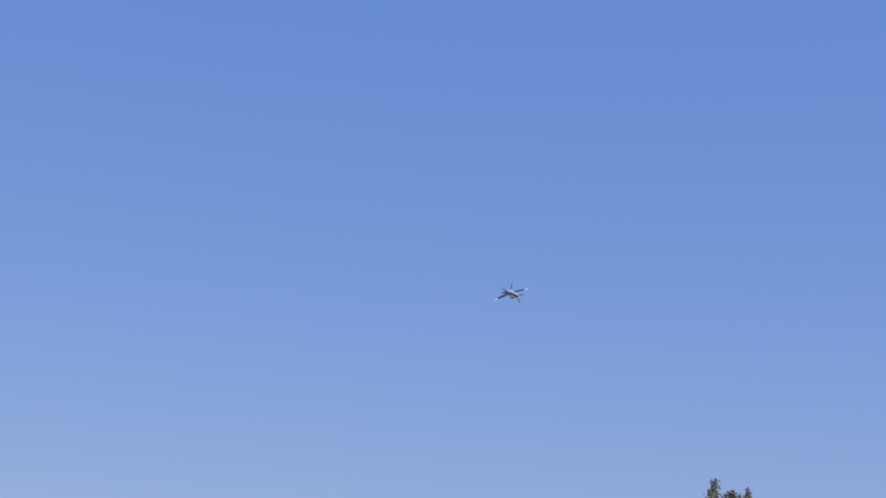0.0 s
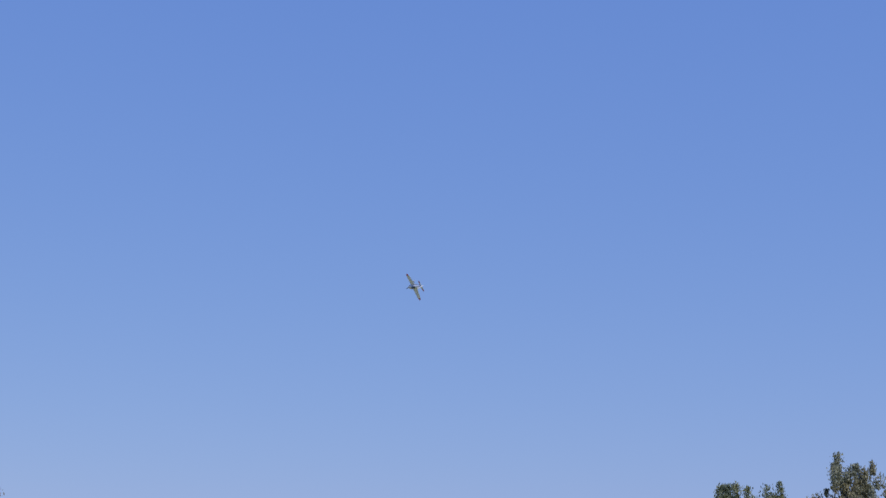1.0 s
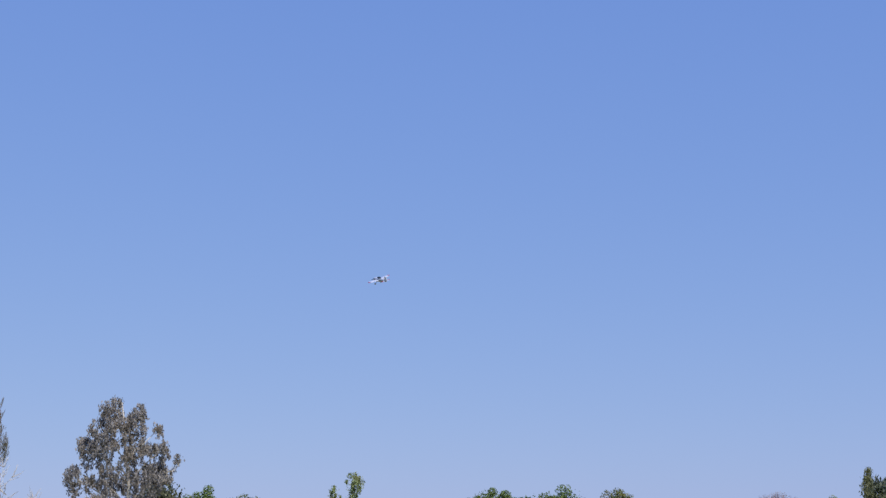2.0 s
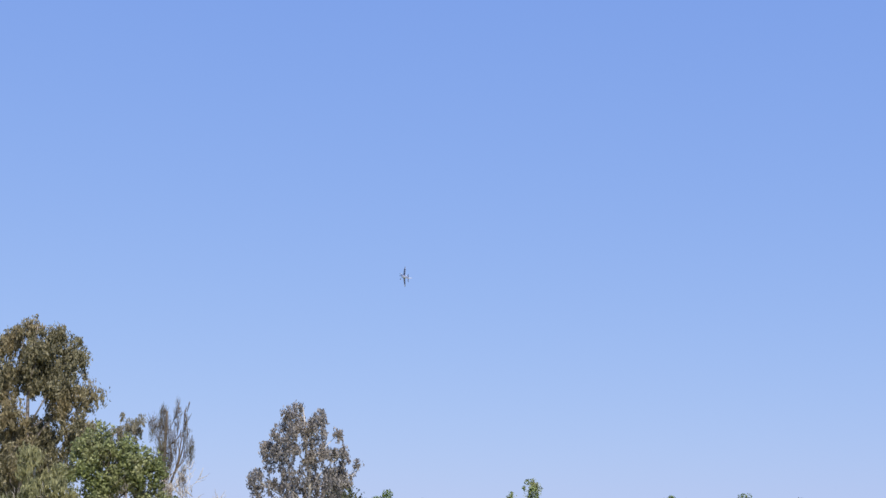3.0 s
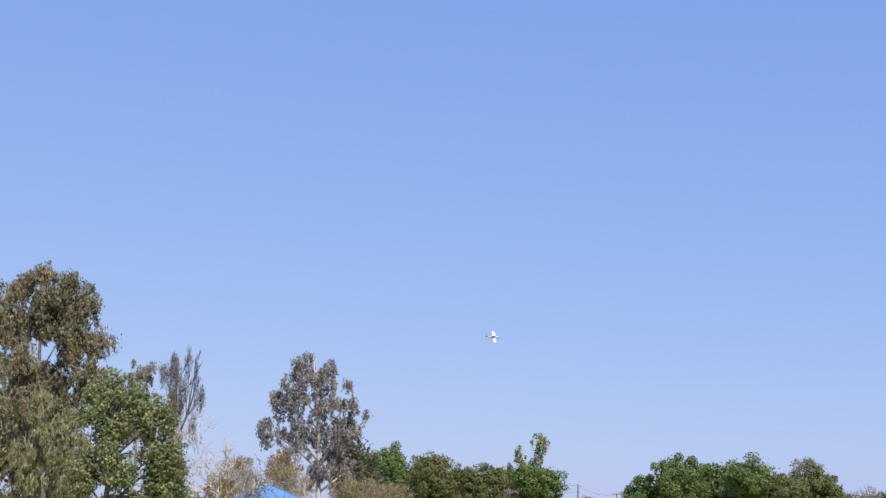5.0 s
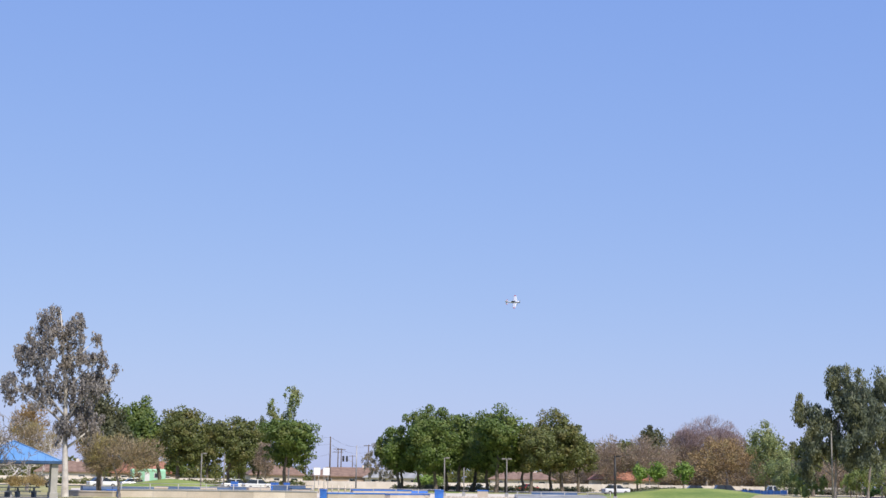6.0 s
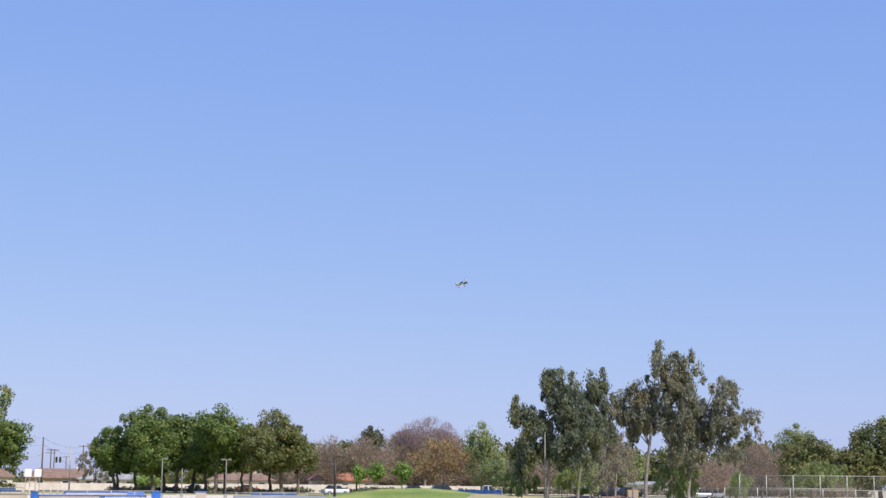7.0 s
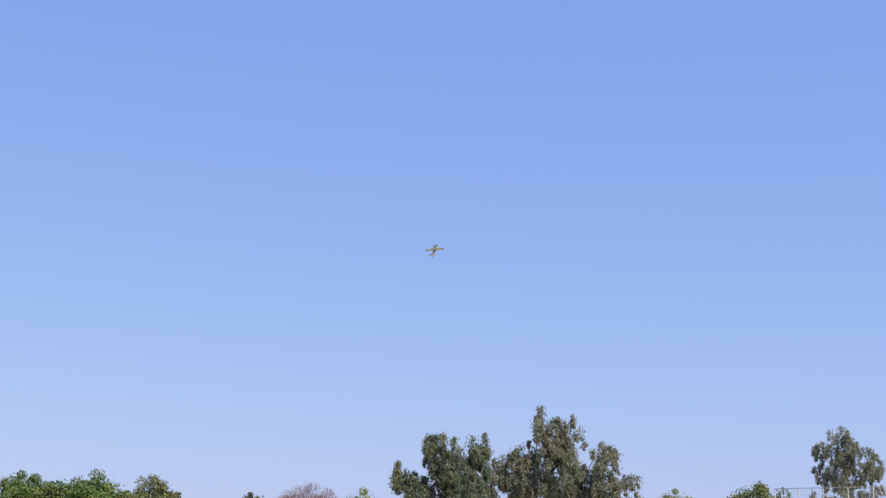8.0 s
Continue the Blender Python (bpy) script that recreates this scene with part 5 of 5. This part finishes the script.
tree("euc_grey", 20.21, 125, [(-2.2, 12.0, 1.6, 1.9), (-1.9, 13.9, 1.1, 1.3), (-0.1, 13.4, 1.0, 1.3), (0.1, 11.2, 1.3, 1.3), (-3.5, 11.1, 1.0, 1.5), (-4.4, 8.7, 1.2, 1.3), (-2.2, 8.5, 1.1, 2.1), (-0.6, 9.0, 0.9, 1.6), (2.0, 10.9, 1.2, 0.9), (1.1, 8.0, 1.5, 1.9), (2.6, 8.9, 0.6, 1.0), (3.6, 9.9, 0.2, 0.8), (1.8, 12.7, 0.3, 0.7), (1.6, 9.1, 0.8, 1.6), (-1.6, 14.8, 0.4, 0.4), (0.4, 14.1, 0.4, 0.7), (-0.1, 5.8, 1.3, 1.6), (1.9, 5.6, 0.9, 1.8)])
tree("dormant", 23.53, 172, [(0.5, 5.9, 2.7, 2.9)])
tree("dormant", 21.57, 178, [(0.5, 5.4, 3.3, 2.5)])
# dark understory trees added behind the gums to stand in for deep shade
tree("ficus_shade", 34.66, 128, [(-1.3, 10.4, 3.3, 3.1), (-0.4, 5.9, 3.3, 3.6)])
tree("ficus_shade", 32.87, 130, [(-0.5, 9.9, 3.1, 3.2), (0.0, 5.7, 3.4, 3.2)])
tree("ficus_shade", 30.84, 126, [(-0.5, 9.4, 3.0, 3.1), (0.5, 5.6, 3.3, 2.8)])
tree("ficus_shade", 19.0, 140, [(-0.2, 7.2, 2.5, 2.6), (0.5, 4.8, 2.6, 2.5)])
tree("rust", 21.57, 190, [(-0.1, 7.9, 2.4, 2.5)])
tree("rust", 18.95, 186, [(-0.8, 6.1, 2.4, 3.0)])
tree("rust", 23.90, 195, [(-0.2, 4.5, 2.5, 2.7)])
tree("dry_bush", 21.98, 150, [(0.1, 1.1, 1.2, 0.5)])
tree("dry_bush", 21.46, 152, [(0.3, 1.2, 1.3, 0.6)])
tree("ficus_olive", 15.07, 330, [(-0.2, 8.5, 2.7, 6.4)])
tree("ficus_olive", 13.19, 335, [(-0.0, 8.7, 2.9, 6.6)])
tree("ficus", 16.12, 330, [(-0.3, 6.8, 3.9, 5.1)])
tree("brown", 12.93, 328, [(-0.2, 6.0, 2.7, 4.2)])
tree("ficus_olive", 13.88, 330, [(-0.5, 6.4, 3.2, 4.5)])
tree("grey_olive", 8.6, 320, [(-1.2, 5.8, 2.6, 3.6), (1.4, 4.8, 3.0, 3.4)])
tree("ficus", 7.88, 262, [(-0.9, 7.0, 3.6, 4.3)])
tree("ficus", 6.47, 258, [(-1.5, 9.8, 5.2, 5.0), (-1.2, 6.1, 4.2, 3.2)])
tree("ficus", 5.64, 268, [(1.1, 9.9, 4.7, 4.7), (1.2, 6.1, 4.0, 3.0)])
tree("ficus", 4.20, 258, [(0.8, 10.4, 5.6, 4.3), (1.1, 6.4, 4.7, 3.2)])
tree("ficus", 5.07, 275, [(2.0, 8.6, 4.7, 5.6)])
tree("ficus_olive", 2.90, 255, [(0.9, 7.7, 3.8, 4.6)])
tree("ficus_olive", 1.70, 264, [(-1.5, 9.9, 4.4, 4.6), (1.2, 8.4, 3.6, 4.0), (-0.2, 6.4, 3.4, 3.0)])
tree("ficus", 7.14, 266, [(-0.3, 6.5, 3.9, 3.6)])
tree("ficus", 6.09, 272, [(-0.3, 6.9, 4.0, 4.0)])
tree("ficus", 4.56, 264, [(-0.2, 7.2, 3.9, 4.1)])
tree("ficus", 3.82, 270, [(-0.2, 7.2, 4.0, 4.0)])
tree("ficus_olive", 3.22, 262, [(-0.2, 6.7, 3.8, 3.6)])
tree("ficus_olive", 2.15, 270, [(-0.2, 7.2, 4.0, 3.9)])
tree("ficus", 7.75, 268, [(-0.3, 5.9, 3.7, 3.0)])
tree("ficus_olive", 1.08, 270, [(-0.1, 6.5, 4.0, 3.1)])
tree("hedge", 6.74, 290, [(-0.0, 1.6, 2.8, 1.6)])
tree("brown", 0.04, 335, [(0.3, 6.9, 5.1, 5.5)])
tree("ficus_shade", -1.72, 400, [(-0.2, 13.9, 4.0, 3.6)])
tree("brown", -1.57, 330, [(-0.1, 7.0, 6.9, 5.1)])
tree("purple", -3.70, 340, [(0.2, 12.4, 7.2, 4.9), (-3.6, 10.8, 4.8, 4.0), (4.6, 10.4, 4.4, 3.8)])
tree("rust", -4.45, 300, [(-0.8, 6.6, 7.0, 4.5)])
tree("pale", -5.82, 260, [(-0.1, 9.3, 3.1, 3.3), (1.4, 5.1, 3.8, 3.9)])
tree("pale", -6.67, 240, [(0.4, 3.7, 3.4, 2.9)])
tree("young", -1.23, 169, [(-0.1, 2.9, 1.0, 1.1)])
tree("young", -1.91, 169, [(-0.2, 3.2, 1.3, 1.2)])
tree("young", -2.81, 172, [(0.1, 2.0, 1.2, 1.2)], base=1.2)
tree("euc_dark", -8.31, 145, [(-2.4, 8.6, 1.4, 1.8), (-1.9, 5.5, 2.0, 1.9), (0.9, 10.4, 1.8, 2.5), (2.5, 9.7, 1.5, 2.9), (2.0, 6.3, 3.3, 2.2), (2.1, 4.5, 2.6, 1.6), (-2.2, 3.9, 1.4, 1.6), (-0.7, 7.4, 1.8, 1.9), (3.3, 7.8, 2.1, 2.6), (0.7, 9.7, 1.2, 1.7)])
tree("euc_dark", -9.44, 152, [(2.0, 11.0, 1.5, 2.5), (1.6, 7.1, 2.2, 2.9)])
tree("euc_tall", -11.98, 157, [(1.9, 14.7, 1.6, 2.1), (4.4, 14.0, 1.4, 2.0), (0.1, 11.1, 2.3, 2.3), (3.0, 11.0, 2.3, 2.5), (-1.3, 9.4, 2.0, 2.6), (-0.7, 8.0, 2.0, 1.7), (4.5, 10.6, 1.8, 1.7), (-3.6, 9.4, 1.6, 2.3), (1.2, 8.5, 2.3, 2.0), (2.9, 13.0, 1.8, 2.2)])
tree("euc_tall", -13.55, 161, [(3.2, 11.2, 2.3, 2.5), (1.7, 8.6, 2.0, 2.2), (5.6, 8.2, 2.7, 1.8), (-0.9, 7.0, 2.3, 2.4), (0.1, 4.9, 1.8, 1.8), (4.7, 5.0, 1.5, 1.6), (2.8, 6.9, 2.0, 1.6), (0.6, 8.0, 2.0, 2.2), (3.9, 8.9, 2.2, 1.9)])
tree("weeping", -7.13, 166, [(0.1, 2.4, 1.4, 1.7)])
tree("weeping", -8.85, 168, [(0.0, 2.4, 1.0, 1.4)])
tree("young", -9.52, 164, [(0.1, 1.3, 0.9, 0.6)])
tree("grey_olive", -10.54, 172, [(0.2, 6.5, 1.6, 2.4), (0.3, 3.5, 2.1, 2.2)])
tree("weeping", -13.00, 163, [(0.1, 2.7, 2.4, 2.3)])
tree("weeping", -13.43, 166, [(0.4, 2.4, 1.5, 2.1)])
tree("weeping", -7.35, 150, [(-0.2, 2.2, 1.8, 1.5)])
tree("weeping", -9.05, 152, [(0.1, 2.1, 1.1, 1.1)])
tree("ficus_olive", -7.51, 190, [(-0.1, 5.5, 2.2, 2.2)])
tree("pale", -9.92, 200, [(0.4, 3.3, 2.3, 2.3)])
tree("pale", -11.51, 205, [(0.1, 4.2, 2.1, 2.7)])
tree("weeping", -15.35, 195, [(0.3, 2.2, 1.6, 1.7)])
tree("brown", -2.63, 340, [(0.2, 6.5, 5.3, 5.1)])
tree("brown", -6.04, 345, [(0.6, 4.6, 6.5, 3.4)])
tree("ficus_olive", -0.50, 345, [(0.5, 8.0, 3.7, 3.9)])
tree("grey_olive", -10.85, 178, [(0.5, 5.4, 2.6, 3.5)])
tree("brown", -14.41, 210, [(0.5, 3.3, 3.0, 2.4)])
tree("brown", -16.26, 235, [(0.1, 5.1, 5.3, 3.6)])
tree("ficus_olive", -15.85, 330, [(0.0, 9.3, 4.7, 2.9)])
tree("pale", -17.38, 262, [(0.4, 9.6, 3.5, 3.0)])
tree("ficus_olive", -18.09, 205, [(0.3, 5.4, 3.9, 3.9), (-1.6, 4.2, 3.4, 3.0)])
tree("ficus_olive", -20.5, 192, [(0.1, 6.0, 4.1, 4.7), (-2.6, 4.4, 3.2, 3.2)])
tree("ficus", -21.27, 196, [(0.5, 5.5, 3.8, 4.0)])
tree("weeping", -18.39, 182, [(0.5, 3.3, 2.8, 1.8), (-2.0, 2.4, 1.8, 1.6)])
tree("euc_tall", -23.77, 205, [(0.0, 15.1, 2.8, 2.9), (-3.6, 14.9, 1.5, 1.3), (-0.8, 12.1, 3.6, 2.1), (3.2, 12.8, 1.6, 2.4), (0.3, 9.2, 5.1, 2.4)])
tree("euc_big", 34.07, 105, [(-0.4, 20.4, 1.6, 1.8), (-0.6, 21.5, 0.7, 0.7), (1.0, 20.4, 0.5, 0.9), (-1.5, 18.0, 1.1, 1.5), (-3.3, 17.2, 1.4, 1.6), (0.3, 17.9, 1.3, 1.7), (1.3, 16.0, 1.1, 1.7), (2.1, 16.7, 1.0, 1.6), (-1.5, 14.9, 1.5, 1.9), (0.4, 13.9, 1.5, 1.9), (-2.9, 13.9, 1.5, 2.2), (2.5, 13.6, 1.3, 1.9), (-0.4, 11.0, 1.5, 2.2), (2.0, 10.5, 1.7, 1.9), (-2.1, 9.7, 1.5, 2.2), (0.8, 7.6, 1.7, 2.2), (3.2, 7.7, 1.5, 2.2), (-1.4, 5.6, 1.5, 2.2), (1.8, 4.3, 1.7, 2.2), (-1.1, 3.0, 2.7, 2.3)])
tree("euc_big", 30.94, 110, [(-1.6, 17.2, 0.8, 1.2), (-0.9, 17.8, 0.7, 0.9), (0.7, 16.5, 1.8, 2.1), (0.0, 18.3, 0.8, 0.9), (1.7, 17.6, 0.8, 0.9), (3.1, 16.3, 0.9, 1.6), (0.2, 14.9, 1.4, 1.5), (2.0, 14.5, 1.6, 1.6), (3.8, 13.7, 1.4, 1.0), (2.4, 12.7, 0.9, 1.4), (-1.9, 14.7, 1.3, 2.1), (-1.3, 11.7, 1.3, 1.8), (0.7, 10.9, 1.8, 1.7), (-0.9, 8.7, 1.8, 2.1), (1.8, 8.6, 1.8, 1.8), (-1.7, 5.7, 1.6, 1.8), (3.8, 10.7, 1.5, 1.8), (1.1, 5.2, 2.1, 2.1), (1.1, 4.1, 3.1, 2.5)])
tree("poplar", 25.82, 142, [(-0.2, 14.3, 0.7, 2.1), (-0.3, 15.8, 0.4, 1.0), (-1.1, 14.4, 0.7, 1.3), (1.0, 15.8, 0.4, 1.5), (0.6, 13.0, 0.6, 1.8), (1.8, 14.3, 0.3, 1.8), (2.3, 12.2, 0.5, 1.8), (0.4, 10.9, 0.5, 1.8), (1.7, 9.6, 0.5, 1.6), (-0.4, 12.1, 0.7, 1.6)])
tree("grey_olive", 27.15, 146, [(-0.5, 14.0, 0.6, 2.5), (0.5, 14.2, 0.7, 2.6), (-2.5, 13.4, 0.7, 2.5), (-1.3, 13.0, 0.8, 2.6), (-0.5, 9.5, 2.3, 2.9)])
tree("leafy", 28.17, 86, [(1.5, 7.8, 1.4, 1.2), (3.0, 7.0, 0.8, 1.3), (0.4, 6.3, 1.2, 1.2), (-0.9, 7.2, 1.2, 1.6), (2.7, 5.0, 1.4, 1.4), (3.7, 4.6, 1.0, 1.2), (4.2, 2.7, 0.9, 1.2), (0.7, 3.8, 1.3, 1.2), (3.1, 2.8, 1.4, 1.1), (-1.3, 3.6, 1.2, 1.4), (1.5, 2.0, 1.5, 0.9), (4.2, 1.5, 1.1, 0.9), (-0.2, 8.3, 1.1, 1.4), (1.9, 7.0, 1.0, 1.3), (-0.1, 4.7, 1.2, 1.5), (3.2, 3.9, 1.2, 1.2)])
tree("weeping_olive", 30.33, 96, [(-0.6, 7.9, 1.0, 1.4), (1.1, 7.4, 0.9, 1.3), (0.4, 5.8, 1.3, 1.5), (-1.3, 5.4, 1.1, 1.5), (1.9, 5.2, 0.9, 1.3), (-0.3, 3.8, 1.5, 1.5)])

bare_tree(25.45, 142, "narrow upright tree with dark ascending branches", 0.0, 23.0, 0.42, 11, BARK, 0.06, 4, 0.22, (0.2, 0.6), (0.32, 0.5))
bare_tree(22.85, 110, "bare twisted pale-grey tree in front of the pavilion", 0.2, 7.2, 0.17, 5, BARK_GREY, 0.36)
bare_tree(22.3, 150, "bare pale-barked tree with twisting twigs", -0.1, 10.5, 0.17, 6, BARK_PALE, 0.26)
bare_tree(24.8, 136, "bare pale-barked tree beside the narrow upright tree", 0.15, 11.5, 0.16, 7, BARK_PALE, 0.22)
bare_tree(23.6, 138, "bare pale-barked tree with twisting twigs", 0.1, 10.0, 0.16, 8, BARK_PALE, 0.26)

# far woods behind the houses
def woods(az0, az1, d0, d1, h0, h1, count, material, label, seed, leaf=(0.9, 0.7)):
    rng = np.random.default_rng(seed)
    lobes = []
    for k in range(count):
        az = az0 + (az1 - az0) * (k + rng.uniform(-0.4, 0.4)) / (count - 1)
        h = rng.uniform(h0, h1)
        q = at(az, rng.uniform(d0, d1)).translation
        w = 1.0 if h > 3 else 0.35
        lobes.append((q.x, q.y, h * 0.5, w * rng.uniform(3.5, 6), w * rng.uniform(3, 5), h * 0.5))
    v, n = leaves(rng, lobes, (*leaf, 1.5, -0.2, 30, 0.36, None, 0))
    tagged(quads("far_woods", v, n, material, None), label, "woods", kind="stuff")


# this dark row is partly hedge, partly added for ground shade under the trees
woods(8.0, 0.8, 276, 296, 0.5, 1.3, 60, LEAF["ficus_shade"], "low dark hedge row, also standing in for shade under the tree group", 21, (0.35, 0.25))
# leaf band added over the cream wall in place of a dark grey fence
woods(0.0, -8.0, 306, 316, 0.6, 1.4, 60, LEAF["ficus_shade"], "dark leaf band put in for a dark fence along the street", 22, (0.4, 0.3))
woods(-8.0, -20.0, 306, 316, 1.0, 2.4, 70, LEAF["grey_olive"], "low dusty shrubs along the street", 23, (0.4, 0.3))
woods(24.0, 11.5, 310, 318, 0.8, 1.8, 60, LEAF["ficus_olive"], "low shrubs along the street wall", 24, (0.4, 0.3))
woods(38, 11.8, 400, 460, 5.0, 8.0, 70, LEAF["ficus_olive"], "far belt of dull green trees behind houses", 7)
woods(11.8, 8.2, 430, 470, 2.5, 4.0, 14, LEAF["ficus_olive"], "low far bushes behind the houses", 8)
woods(8.2, 0.6, 400, 460, 5.0, 8.5, 26, LEAF["ficus_olive"], "far belt of dull green trees behind houses", 9)
woods(1.6, -8.5, 345, 375, 6.0, 9.5, 40, LEAF["brown"], "belt of leafless brown trees behind the mound", 10, (0.9, 0.12))
woods(0.6, -27, 420, 470, 12.5, 16.0, 90, LEAF["ficus_olive"], "far belt of dull green trees beyond the car park", 11)
woods(-13.6, -19, 255, 275, 4.0, 6.5, 24, LEAF["brown"], "belt of brown bushes beyond the ball field", 12, (0.7, 0.1))


def motions():
    walk(aeroplane, flight_rows())
    walk(propeller, [(k / 30, pose(0, 0.51, 0, 0, 75 * k, 0)) for k in range(241)])


motions()
